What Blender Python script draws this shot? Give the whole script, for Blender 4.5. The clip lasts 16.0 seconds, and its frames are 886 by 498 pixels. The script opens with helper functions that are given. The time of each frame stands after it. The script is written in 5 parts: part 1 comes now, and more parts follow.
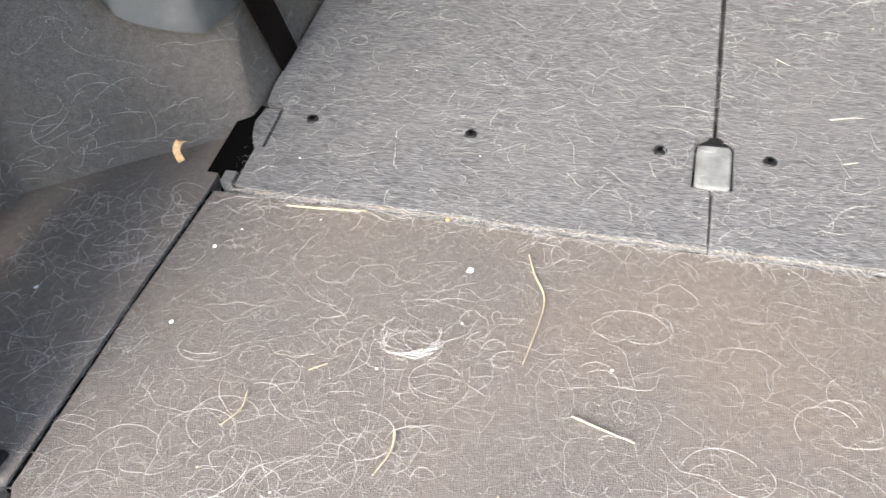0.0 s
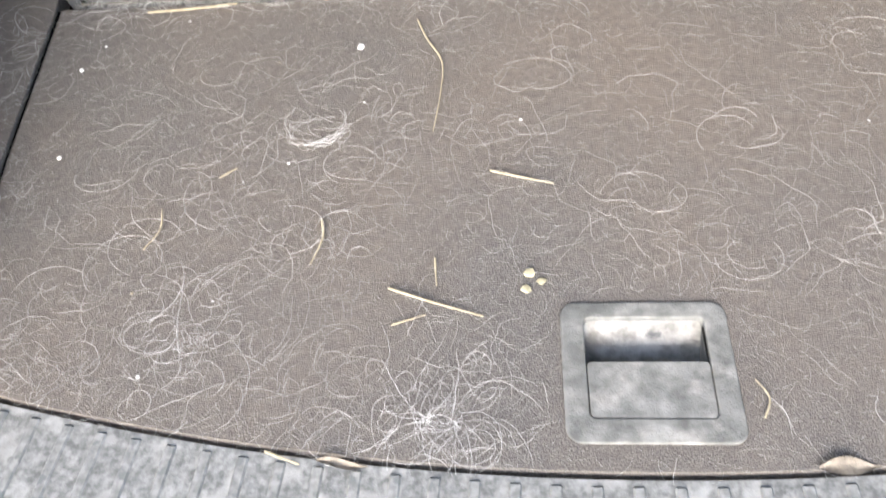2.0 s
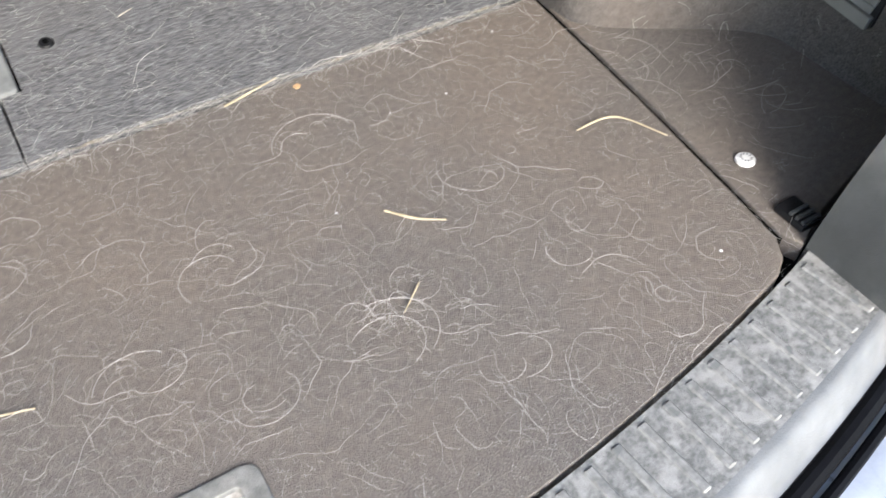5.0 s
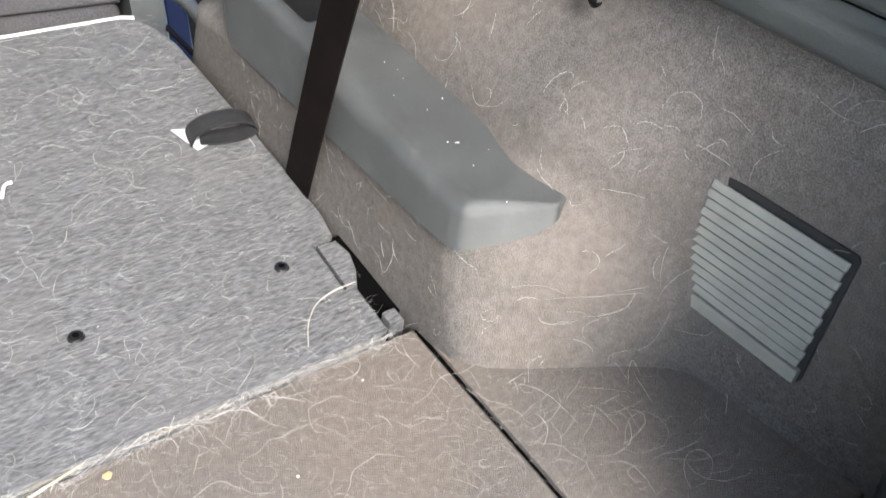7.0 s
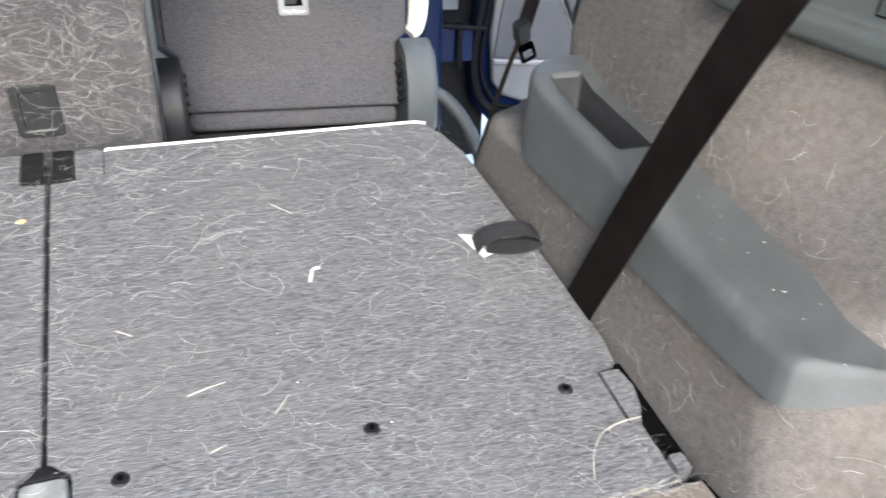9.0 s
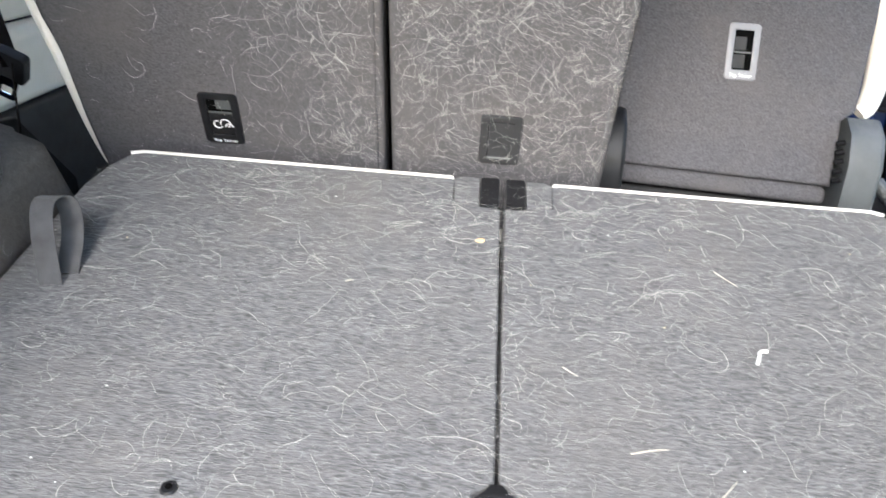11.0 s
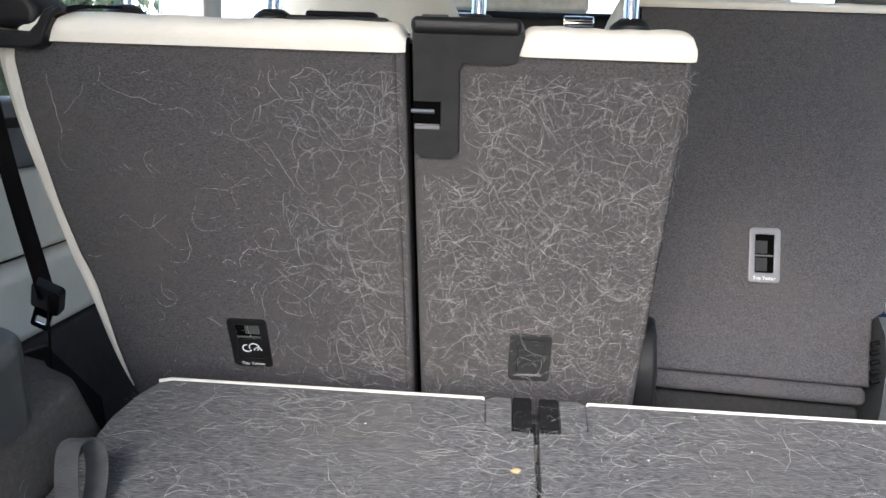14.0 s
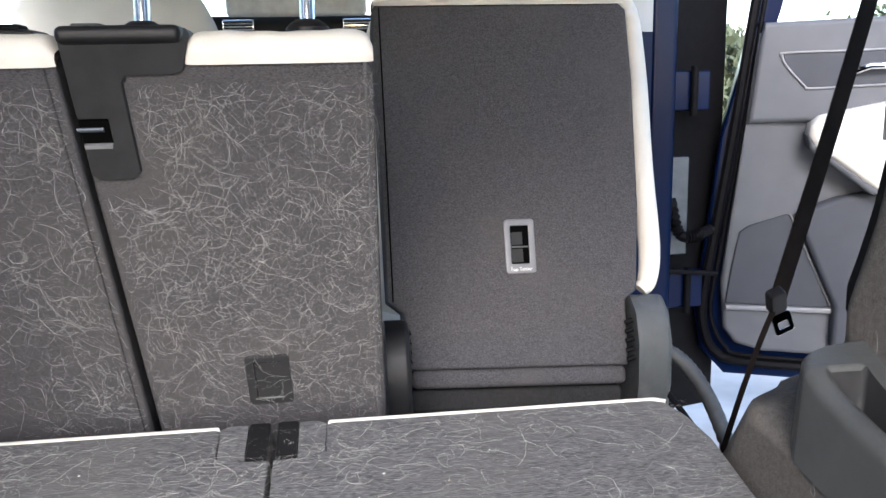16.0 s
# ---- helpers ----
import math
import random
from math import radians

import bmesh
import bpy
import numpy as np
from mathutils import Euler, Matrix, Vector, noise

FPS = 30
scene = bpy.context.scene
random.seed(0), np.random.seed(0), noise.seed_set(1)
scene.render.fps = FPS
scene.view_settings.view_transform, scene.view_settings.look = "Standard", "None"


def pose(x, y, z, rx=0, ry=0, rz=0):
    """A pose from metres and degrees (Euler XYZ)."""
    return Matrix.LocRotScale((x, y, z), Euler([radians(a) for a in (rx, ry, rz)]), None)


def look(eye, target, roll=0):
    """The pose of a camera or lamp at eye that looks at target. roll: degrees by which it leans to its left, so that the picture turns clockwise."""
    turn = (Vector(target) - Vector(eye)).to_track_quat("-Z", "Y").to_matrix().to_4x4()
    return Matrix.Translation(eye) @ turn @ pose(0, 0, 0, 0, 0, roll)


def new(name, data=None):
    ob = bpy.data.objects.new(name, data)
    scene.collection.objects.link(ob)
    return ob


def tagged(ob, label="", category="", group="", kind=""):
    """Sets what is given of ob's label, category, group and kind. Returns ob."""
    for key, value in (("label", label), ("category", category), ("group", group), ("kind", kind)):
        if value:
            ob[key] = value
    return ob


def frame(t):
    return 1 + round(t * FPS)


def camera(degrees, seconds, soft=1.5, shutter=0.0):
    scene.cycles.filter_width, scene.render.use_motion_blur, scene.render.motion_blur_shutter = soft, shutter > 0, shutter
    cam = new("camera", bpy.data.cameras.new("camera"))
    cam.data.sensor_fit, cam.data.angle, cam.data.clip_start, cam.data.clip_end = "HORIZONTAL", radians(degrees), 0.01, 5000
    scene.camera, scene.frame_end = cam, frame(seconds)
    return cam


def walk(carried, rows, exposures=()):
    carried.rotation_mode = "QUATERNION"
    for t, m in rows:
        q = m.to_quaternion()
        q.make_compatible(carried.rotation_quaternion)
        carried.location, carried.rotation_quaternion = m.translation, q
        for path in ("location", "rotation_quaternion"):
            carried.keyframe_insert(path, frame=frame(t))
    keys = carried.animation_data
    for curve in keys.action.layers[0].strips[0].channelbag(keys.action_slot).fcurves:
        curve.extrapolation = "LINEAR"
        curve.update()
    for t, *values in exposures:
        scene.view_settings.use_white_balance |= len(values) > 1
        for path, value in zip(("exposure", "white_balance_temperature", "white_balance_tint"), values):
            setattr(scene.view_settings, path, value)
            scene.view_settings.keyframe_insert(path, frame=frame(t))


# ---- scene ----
cam = camera(57.7, 16.0, 1.5, 0.3)

PATH = [
    (0, (-0.065, -0.621, 0.469), (-0.524, 0.885, -0.765), -2.7),
    (0.5, (-0.068, -0.621, 0.467), (-0.385, 0.887, -0.809), -3.2),
    (1, (-0.068, -0.621, 0.462), (-0.283, 0.804, -0.924), -4.9),
    (1.5, (-0.074, -0.625, 0.46), (-0.268, 0.669, -1.053), -7.2),
    (2, (-0.078, -0.629, 0.457), (-0.247, 0.548, -1.151), -7.4),
    (2.5, (-0.07, -0.631, 0.45), (-0.145, 0.349, -1.292), -5.3),
    (3, (-0.056, -0.63, 0.444), (-0.025, 0.306, -1.323), -3.2),
    (3.5, (-0.028, -0.627, 0.446), (0.161, 0.37, -1.278), -2.4),
    (4, (-0.009, -0.623, 0.449), (0.286, 0.389, -1.251), -3.6),
    (4.5, (0.016, -0.607, 0.452), (0.546, 0.468, -1.149), -0.8),
    (5, (0.039, -0.596, 0.447), (0.725, 0.544, -1.045), -0.2),
    (5.2, (0.047, -0.592, 0.446), (0.792, 0.552, -1.016), 0.6),
    (7.3, (0.203, -0.465, 0.453), (1.196, 0.939, -0.568), -0.3),
    (7.5, (0.195, -0.461, 0.455), (1.173, 0.981, -0.527), -0.6),
    (8, (0.175, -0.448, 0.47), (1.05, 1.078, -0.482), -0.1),
    (8.5, (0.144, -0.432, 0.469), (0.974, 1.129, -0.466), 1.3),
    (9, (0.102, -0.408, 0.465), (0.771, 1.26, -0.412), 1.6),
    (9.5, (0.056, -0.385, 0.459), (0.551, 1.343, -0.417), 3.0),
    (10, (0.015, -0.376, 0.447), (0.417, 1.38, -0.422), 4.4),
    (10.2, (0.003, -0.374, 0.449), (0.283, 1.392, -0.447), 4.5),
    (12.3, (-0.08, -0.35, 0.496), (-0.249, 1.56, -0.073), 4.5),
    (12.5, (-0.079, -0.349, 0.505), (-0.241, 1.562, -0.06), 4.3),
    (13, (-0.074, -0.35, 0.516), (-0.231, 1.596, 0.079), 3.8),
    (13.5, (-0.07, -0.347, 0.519), (-0.221, 1.611, 0.137), 3.1),
    (14, (-0.059, -0.339, 0.514), (-0.187, 1.616, 0.114), 2.1),
    (14.5, (-0.028, -0.324, 0.513), (-0.12, 1.631, 0.101), 0.4),
    (15, (0.005, -0.308, 0.523), (0.147, 1.648, 0.131), 0.1),
    (15.5, (0.057, -0.299, 0.523), (0.287, 1.653, 0.151), -0.6),
    (16, (0.096, -0.299, 0.516), (0.327, 1.65, 0.128), -1.3),
]
walk(cam, [(t, look(eye, target, roll)) for t, eye, target, roll in PATH],
     [(0, 3.1, 6800, 11), (2, 2.75, 6800, 11), (3.5, 2.33, 6800, 11), (5, 2.52, 6700, 10), (7.5, 3.1, 6500, 10), (8.5, 3.06, 6350, 10), (10, 3.02, 6350, 10), (12.5, 3.45, 6400, 9), (13.5, 2.56, 6380, 11), (16, 2.34, 6300, 14)])

# ---- world, sun, exposure ----
world = bpy.data.worlds.new("world")
scene.world = world
world.use_nodes = True
sky = world.node_tree.nodes.new("ShaderNodeTexSky")
sky.sky_type, sky.sun_disc = "NISHITA", False
sky.sun_elevation, sky.sun_rotation = radians(30.5), radians(192)
world.node_tree.links.new(sky.outputs[0], world.node_tree.nodes["Background"].inputs[0])
world.node_tree.nodes["Background"].inputs[1].default_value = 0.13
sun = new("sun", bpy.data.lights.new("sun", "SUN"))
sun.data.energy, sun.data.angle, sun.data.color = 1.1, radians(25), (1.0, 0.98, 0.95)
sun.matrix_world = look((-0.85, -4.0, 2.4), (0, 0, 0))


# ---- materials ----
def mat(name, base, rough=0.6, metal=0.0, vary=0.0, second=None, scale=20.0, bump=0.0, bump_scale=200.0, sheen=0.0,
        stain=None, stain_scale=5.0, stain_at=0.55, stretch=None, coat=0.0, spot=0.06, gloss=0.5, mottle=0.0, mottle_scale=60.0):
    m = bpy.data.materials.new(name)
    m.use_nodes = True
    nt = m.node_tree
    p = nt.nodes["Principled BSDF"]
    p.inputs["Roughness"].default_value, p.inputs["Metallic"].default_value = rough, metal
    p.inputs["Specular IOR Level"].default_value = gloss
    p.inputs["Sheen Weight"].default_value, p.inputs["Coat Weight"].default_value = sheen, coat
    p.inputs["Base Color"].default_value = (*base, 1)
    geo = nt.nodes.new("ShaderNodeNewGeometry")
    place = geo.outputs["Position"]
    if stretch:
        mp = nt.nodes.new("ShaderNodeMapping")
        mp.inputs["Scale"].default_value = stretch
        nt.links.new(place, mp.inputs[0])
        place = mp.outputs[0]

    def noise_at(s, detail=3.0, source=place):
        n = nt.nodes.new("ShaderNodeTexNoise")
        n.inputs["Scale"].default_value, n.inputs["Detail"].default_value = s, detail
        nt.links.new(source, n.inputs["Vector"])
        return n.outputs[0]

    def mix(a, b, fac, lo, hi):
        r = nt.nodes.new("ShaderNodeMapRange")
        r.inputs["From Min"].default_value, r.inputs["From Max"].default_value = lo, hi
        nt.links.new(fac, r.inputs[0])
        x = nt.nodes.new("ShaderNodeMix")
        x.data_type = "RGBA"
        nt.links.new(r.outputs[0], x.inputs[0])
        for src, slot in ((a, x.inputs[6]), (b, x.inputs[7])):
            if isinstance(src, tuple):
                slot.default_value = (*src, 1)
            else:
                nt.links.new(src, slot)
        return x.outputs[2]

    col = base
    if second:
        col = mix(tuple(c * (1 - vary) for c in base), second, noise_at(scale), 0.35, 0.65)
    elif vary:
        col = mix(tuple(c * (1 - vary) for c in base), tuple(min(1, c * (1 + vary)) for c in base), noise_at(scale), 0.3, 0.7)
    if stain:
        col = mix(col, stain, noise_at(stain_scale, 5.0, geo.outputs["Position"]), stain_at, stain_at + spot)
    if mottle:
        tone = mix((1 - mottle,) * 3, (1 + mottle,) * 3, noise_at(mottle_scale, 5.0), 0.3, 0.7)
        x = nt.nodes.new("ShaderNodeMix")
        x.data_type, x.blend_type, x.clamp_result = "RGBA", "MULTIPLY", False
        x.inputs[0].default_value = 1.0
        if isinstance(col, tuple):
            x.inputs[6].default_value = (*col, 1)
        else:
            nt.links.new(col, x.inputs[6])
        nt.links.new(tone, x.inputs[7])
        col = x.outputs[2]
    if not isinstance(col, tuple):
        nt.links.new(col, p.inputs["Base Color"])
    if bump:
        b = nt.nodes.new("ShaderNodeBump")
        b.inputs["Strength"].default_value, b.inputs["Distance"].default_value = bump, 0.002
        nt.links.new(noise_at(bump_scale, 4.0), b.inputs["Height"])
        nt.links.new(b.outputs[0], p.inputs["Normal"])
    return m


def felt(name, dark, light, warm, warm_scale=3.0, warm_at=0.45, stretch=(1, 1, 1), mottle=0.10, mottle_scale=150.0):
    """Needle felt: fine two-tone grain, soft dusty patches and a fibrous relief."""
    return mat(name, dark, 0.95, 0, 0.12, light, 900.0, 0.7, 900.0, 0.0, warm, warm_scale, warm_at, stretch, spot=0.3, gloss=0.1, mottle=mottle, mottle_scale=mottle_scale)


FELT_FLOOR = felt("brown_grey_felt", (0.090, 0.080, 0.073), (0.208, 0.190, 0.174), (0.172, 0.145, 0.123), 3.4, 0.36, mottle=0.13, mottle_scale=160.0)
FELT_BACK = felt("grey_felt", (0.062, 0.062, 0.064), (0.150, 0.150, 0.153), (0.116, 0.112, 0.110), 5.0, 0.5, (0.13, 1, 1), 0.16, 240.0)
FELT_SEAT = felt("charcoal_felt", (0.055, 0.053, 0.056), (0.100, 0.096, 0.099), (0.090, 0.083, 0.081), 6.0, 0.5, (0.45, 1, 1), 0.07, 190.0)
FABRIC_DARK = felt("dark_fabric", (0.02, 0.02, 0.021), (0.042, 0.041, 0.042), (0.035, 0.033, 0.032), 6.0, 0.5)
FELT_TRIM = felt("trim_felt", (0.076, 0.070, 0.066), (0.15, 0.138, 0.129), (0.130, 0.111, 0.098), 5.0, 0.45, mottle=0.14, mottle_scale=130.0)
PLASTIC = mat("grey_plastic", (0.058, 0.061, 0.061), 0.38, 0, 0.15, None, 25, 0.4, 1400, 0, (0.12, 0.12, 0.116), 14, 0.58, spot=0.2, gloss=0.42, mottle=0.06, mottle_scale=220)
# the trim's grey plastic with the shade up there darkened into its colour
PLASTIC_UPPER = mat("shaded_grey_plastic", (0.046, 0.051, 0.050), 0.45, 0, 0.12, None, 25, 0.3, 800, gloss=0.3)
PLASTIC_DARK = mat("black_plastic", (0.009, 0.009, 0.010), 0.4, 0, 0.2, None, 40, 0.15, 900, gloss=0.22)
PLASTIC_SOFT = mat("charcoal_plastic", (0.030, 0.030, 0.031), 0.5, 0, 0.15, None, 40, 0.15, 900, gloss=0.12)
PLASTIC_LIGHT = mat("light_grey_plastic", (0.17, 0.17, 0.178), 0.4, 0, 0.08, None, 30)
SILL = mat("scuffed_sill_plastic", (0.165, 0.166, 0.160), 0.62, 0, 0.2, (0.222, 0.222, 0.213), 260, 0.25, 900, 0, (0.28, 0.277, 0.265), 62, 0.52, spot=0.10, mottle=0.18, mottle_scale=130, gloss=0.3)
COVER = mat("worn_cover_plastic", (0.235, 0.236, 0.235), 0.6, 0, 0.15, (0.285, 0.286, 0.284), 200, 0.25, 900, 0, (0.115, 0.128, 0.134), 27, 0.55, spot=0.03, mottle=0.15, mottle_scale=150, gloss=0.3)
SILL_LIP = mat("pale_sill_plastic", (0.15, 0.156, 0.162), 0.75, 0, 0.12, (0.19, 0.196, 0.20), 18, 0.25, 700, gloss=0.25, mottle=0.08)
HANDLE = mat("dusty_plastic", (0.150, 0.150, 0.140), 0.75, 0, 0.25, (0.21, 0.207, 0.193), 45, 0.3, 700, 0, (0.27, 0.26, 0.24), 40, 0.52, spot=0.16, mottle=0.25, mottle_scale=110)
DUST = mat("dust_crusted_plastic", (0.24, 0.23, 0.21), 0.9, 0, 0.3, (0.36, 0.345, 0.32), 90, 0.6, 300, 0, (0.1, 0.1, 0.1), 60, 0.6, spot=0.1)
GRILLE = mat("pale_grille_plastic", (0.21, 0.21, 0.192), 0.5, 0, 0.1, None, 40)
RIB_WORN = mat("worn_rib_plastic", (0.205, 0.206, 0.198), 0.6, 0, 0.25, (0.26, 0.258, 0.248), 180, 0.25, 700, 0, (0.145, 0.149, 0.146), 75, 0.56, spot=0.06, gloss=0.35)
LATCH = mat("brushed_latch", (0.15, 0.154, 0.152), 0.75, 0.0, 0.12, None, 60, 0.2, 500, gloss=0.12, mottle=0.15)
RUBBER = mat("black_rubber", (0.005, 0.005, 0.006), 0.55, 0, 0.2, None, 60, 0.2, 300, gloss=0.06)
# near-black colour that stands for the shade inside gaps, wells and voids
GAP = mat("gap_shade", (0.003, 0.003, 0.003), 0.95, gloss=0.0)
LEATHER = mat("cream_leather", (0.68, 0.64, 0.57), 0.55, 0, 0.06, None, 12, 0.35, 500, gloss=0.25)
PIPING = mat("cream_piping", (0.66, 0.63, 0.58), 0.5, 0, 0.12, None, 40, 0.3, 300)
CHROME = mat("chrome", (0.75, 0.75, 0.76), 0.08, 1.0)
WEB = mat("black_webbing", (0.0075, 0.0055, 0.005), 0.85, 0, 0.3, None, 30, 0.8, 900, 0.0, gloss=0.05)
RIBBON_DARK = mat("black_ribbon", (0.018, 0.018, 0.019), 0.6, 0, 0.3, None, 60, 0.8, 1200, gloss=0.3)
RIBBON = mat("grey_ribbon", (0.056, 0.056, 0.058), 0.7, 0, 0.2, None, 60, 0.8, 1200, 0.1, gloss=0.12)
PAINT = mat("blue_paint", (0.001, 0.006, 0.030), 0.28, 0.0, 0.1, None, 4, coat=0.04, gloss=0.12)
SILVER = mat("grey_primer_metal", (0.06, 0.07, 0.085), 0.4, 0.3, 0.25, None, 30)
PAINT_SILL = mat("dusty_body_metal", (0.17, 0.19, 0.235), 0.5, 0.0, 0.15, (0.25, 0.275, 0.325), 18, 0.2, 300, 0, (0.1, 0.1, 0.12), 60, 0.68, spot=0.04, coat=0.08)
DOOR_TRIM = mat("slate_plastic", (0.095, 0.098, 0.108), 0.5, 0, 0.06, None, 20, 0.25, 900, gloss=0.25)
DOOR_DARK = mat("dark_slate_plastic", (0.05, 0.053, 0.062), 0.5, 0, 0.06, None, 20, 0.25, 900, gloss=0.2)
HEADLINER = mat("headliner", (0.45, 0.44, 0.42), 0.9, 0, 0.06, None, 30, 0.3, 600)
HAIR_WHITE = mat("white_hair", (0.74, 0.725, 0.70), 0.5, 0, 0.15, None, 60)
HAIR = mat("pale_hair", (0.58, 0.56, 0.525), 0.5, 0, 0.15, None, 60)
FIBRE = mat("grey_fibre", (0.225, 0.225, 0.228), 0.6, 0, 0.25, None, 60)
HAIR_FINE = mat("fine_hair", (0.43, 0.42, 0.405), 0.5, 0, 0.2, None, 60)
STRAW = mat("straw", (0.40, 0.34, 0.23), 0.7, 0, 0.25, None, 120)
DRY_STEM = mat("dry_stem", (0.42, 0.39, 0.33), 0.7, 0, 0.2, None, 120)
GREEN = mat("dry_leaf", (0.42, 0.38, 0.25), 0.7, 0, 0.3, None, 150)
CRUMB = mat("orange_crumb", (0.52, 0.33, 0.17), 0.8, 0, 0.3, None, 300)
WHITE = mat("white_bit", (0.8, 0.79, 0.76), 0.7)
TAG = mat("pale_tag", (0.42, 0.42, 0.42), 0.7, 0, 0.15, None, 90)
LETTER = mat("white_print", (0.75, 0.75, 0.75), 0.5)
PAVING = mat("pale_paving", (0.60, 0.56, 0.50), 0.85, 0, 0.2, (0.70, 0.66, 0.60), 3, 0.5, 40)
LAWN = mat("lawn_green", (0.06, 0.11, 0.035), 0.9, 0, 0.5, None, 3, 0.8, 30)
LEAF = mat("hedge_leaf", (0.11, 0.13, 0.075), 0.7, 0, 0.5, None, 6)
GLASS = bpy.data.materials.new("window_glass")
GLASS.use_nodes = True
g = GLASS.node_tree.nodes["Principled BSDF"]
g.inputs["Transmission Weight"].default_value, g.inputs["Roughness"].default_value = 1.0, 0.0
g.inputs["IOR"].default_value, g.inputs["Base Color"].default_value = 1.02, (0.86, 0.93, 0.9, 1)

# tint added to cut the light from side windows that are never seen
TINT = GLASS.copy()
TINT.name = "tinted_glass"
TINT.node_tree.nodes["Principled BSDF"].inputs["Base Color"].default_value = (0.12, 0.14, 0.14, 1)


# ---- shape helpers ----
def finish(bm, me, sharp=35):
    bmesh.ops.recalc_face_normals(bm, faces=bm.faces)
    for f in bm.faces:
        f.smooth = True
    bm.to_mesh(me)
    bm.free()
    me.set_sharp_from_angle(angle=radians(sharp))


def part(name, bm, material, parent=None, label="", sharp=35, even=True):
    me = bpy.data.meshes.new(name)
    finish(bm, me, sharp)
    me.materials.append(material)
    ob = new(name, me)
    if even:
        w = ob.modifiers.new("even_normals", "WEIGHTED_NORMAL")
        w.keep_sharp = True
    if parent:
        ob.parent = parent
    return tagged(ob, label)


def thing(name, label, category, group="", kind=""):
    return tagged(new(name), label, category, group, kind)


def box(bm, lo, hi, bevel=0.0, m=None, segments=2):
    r = bmesh.ops.create_cube(bm, size=1.0)["verts"]
    for v in r:
        v.co = Vector([lo[i] if v.co[i] < 0 else hi[i] for i in range(3)])
    if bevel:
        es = list({e for v in r for e in v.link_edges})
        r = bmesh.ops.bevel(bm, geom=es, offset=bevel, segments=segments, affect="EDGES", profile=0.5)["verts"]
    if m:
        for v in {v for v in r}:
            v.co = m @ v.co
    return bm


def boxed(lo, hi, bevel=0.0, m=None, segments=2):
    return box(bmesh.new(), lo, hi, bevel, m, segments)


def rounded(x0, y0, x1, y1, r, n=5):
    pts = []
    for cx, cy, a in ((x1 - r, y1 - r, 0), (x0 + r, y1 - r, 90), (x0 + r, y0 + r, 180), (x1 - r, y0 + r, 270)):
        pts += [(cx + r * math.cos(radians(a + 90 * i / n)), cy + r * math.sin(radians(a + 90 * i / n))) for i in range(n + 1)]
    return pts


def slab(outline, top, bottom, m=None, bevel=0.0, hole=None, segments=2, bm=None):
    """A plate from an outline in the local plane, with a rounded upper rim and, where given, a hole through it."""
    bm = bm or bmesh.new()
    b2 = bmesh.new()
    loops = []
    for loop in [outline] + ([hole] if hole else []):
        vs = [b2.verts.new((x, y, top)) for x, y in loop]
        loops.append([b2.edges.new((vs[i], vs[(i + 1) % len(vs)])) for i in range(len(vs))])
    if hole:
        bmesh.ops.triangle_fill(b2, use_beauty=True, use_dissolve=False, edges=[e for l in loops for e in l])
    else:
        b2.faces.new([v for v in b2.verts])
    bmesh.ops.recalc_face_normals(b2, faces=b2.faces)
    if b2.faces[:] and b2.faces[:][0].normal.z < 0:
        bmesh.ops.reverse_faces(b2, faces=b2.faces)
    ex = bmesh.ops.extrude_face_region(b2, geom=b2.faces[:])
    low = [v for v in ex["geom"] if isinstance(v, bmesh.types.BMVert)]
    for v in low:
        v.co.z = bottom
    if bevel:
        rim = [e for e in b2.edges if all(abs(v.co.z - top) < 1e-7 for v in e.verts) and len({round(f.normal.z, 2) for f in e.link_faces}) > 0
               and any(any(abs(v.co.z - bottom) < 1e-7 for v in f.verts) for f in e.link_faces)]
        bmesh.ops.bevel(b2, geom=rim, offset=bevel, segments=segments, affect="EDGES", profile=0.5)
    if m:
        bmesh.ops.transform(b2, matrix=m, verts=b2.verts)
    bmesh.ops.recalc_face_normals(b2, faces=b2.faces)
    me = bpy.data.meshes.new("scratch")
    b2.to_mesh(me)
    b2.free()
    bm.from_mesh(me)
    bpy.data.meshes.remove(me)
    return bm


def sheet(fn, nu, nv, bm=None, skip=None, closed=False):
    """A surface fn(u, v) over 0..1, 0..1."""
    bm = bm or bmesh.new()
    vs = [[bm.verts.new(fn(i / nu, j / nv)) for j in range(nv + 1)] for i in range(nu + 1)]
    for i in range(nu):
        for j in range(nv):
            if not (skip and skip((i + 0.5) / nu, (j + 0.5) / nv)):
                bm.faces.new((vs[i][j], vs[i + 1][j], vs[i + 1][j + 1], vs[i][j + 1]))
    if closed:
        bmesh.ops.remove_doubles(bm, verts=bm.verts, dist=1e-5)
    return bm


def tube(points, radius, sides=8, bm=None, caps=True):
    bm = bm or bmesh.new()
    pts = [Vector(p) for p in points]
    rings = []
    side = Vector((0, 0, 1))
    for i, p in enumerate(pts):
        d = (pts[min(i + 1, len(pts) - 1)] - pts[max(i - 1, 0)]).normalized()
        if abs(d.dot(side)) > 0.95:
            side = Vector((1, 0, 0))
        a = d.cross(side).normalized()
        b = d.cross(a)
        r = radius(i / (len(pts) - 1)) if callable(radius) else radius
        rings.append([bm.verts.new(p + r * (math.cos(t) * a + math.sin(t) * b)) for t in [2 * math.pi * k / sides for k in range(sides)]])
    for r0, r1 in zip(rings, rings[1:]):
        for k in range(sides):
            bm.faces.new((r0[k], r0[(k + 1) % sides], r1[(k + 1) % sides], r1[k]))
    if caps:
        bm.faces.new(rings[0])
        bm.faces.new(rings[-1][::-1])
    return bm


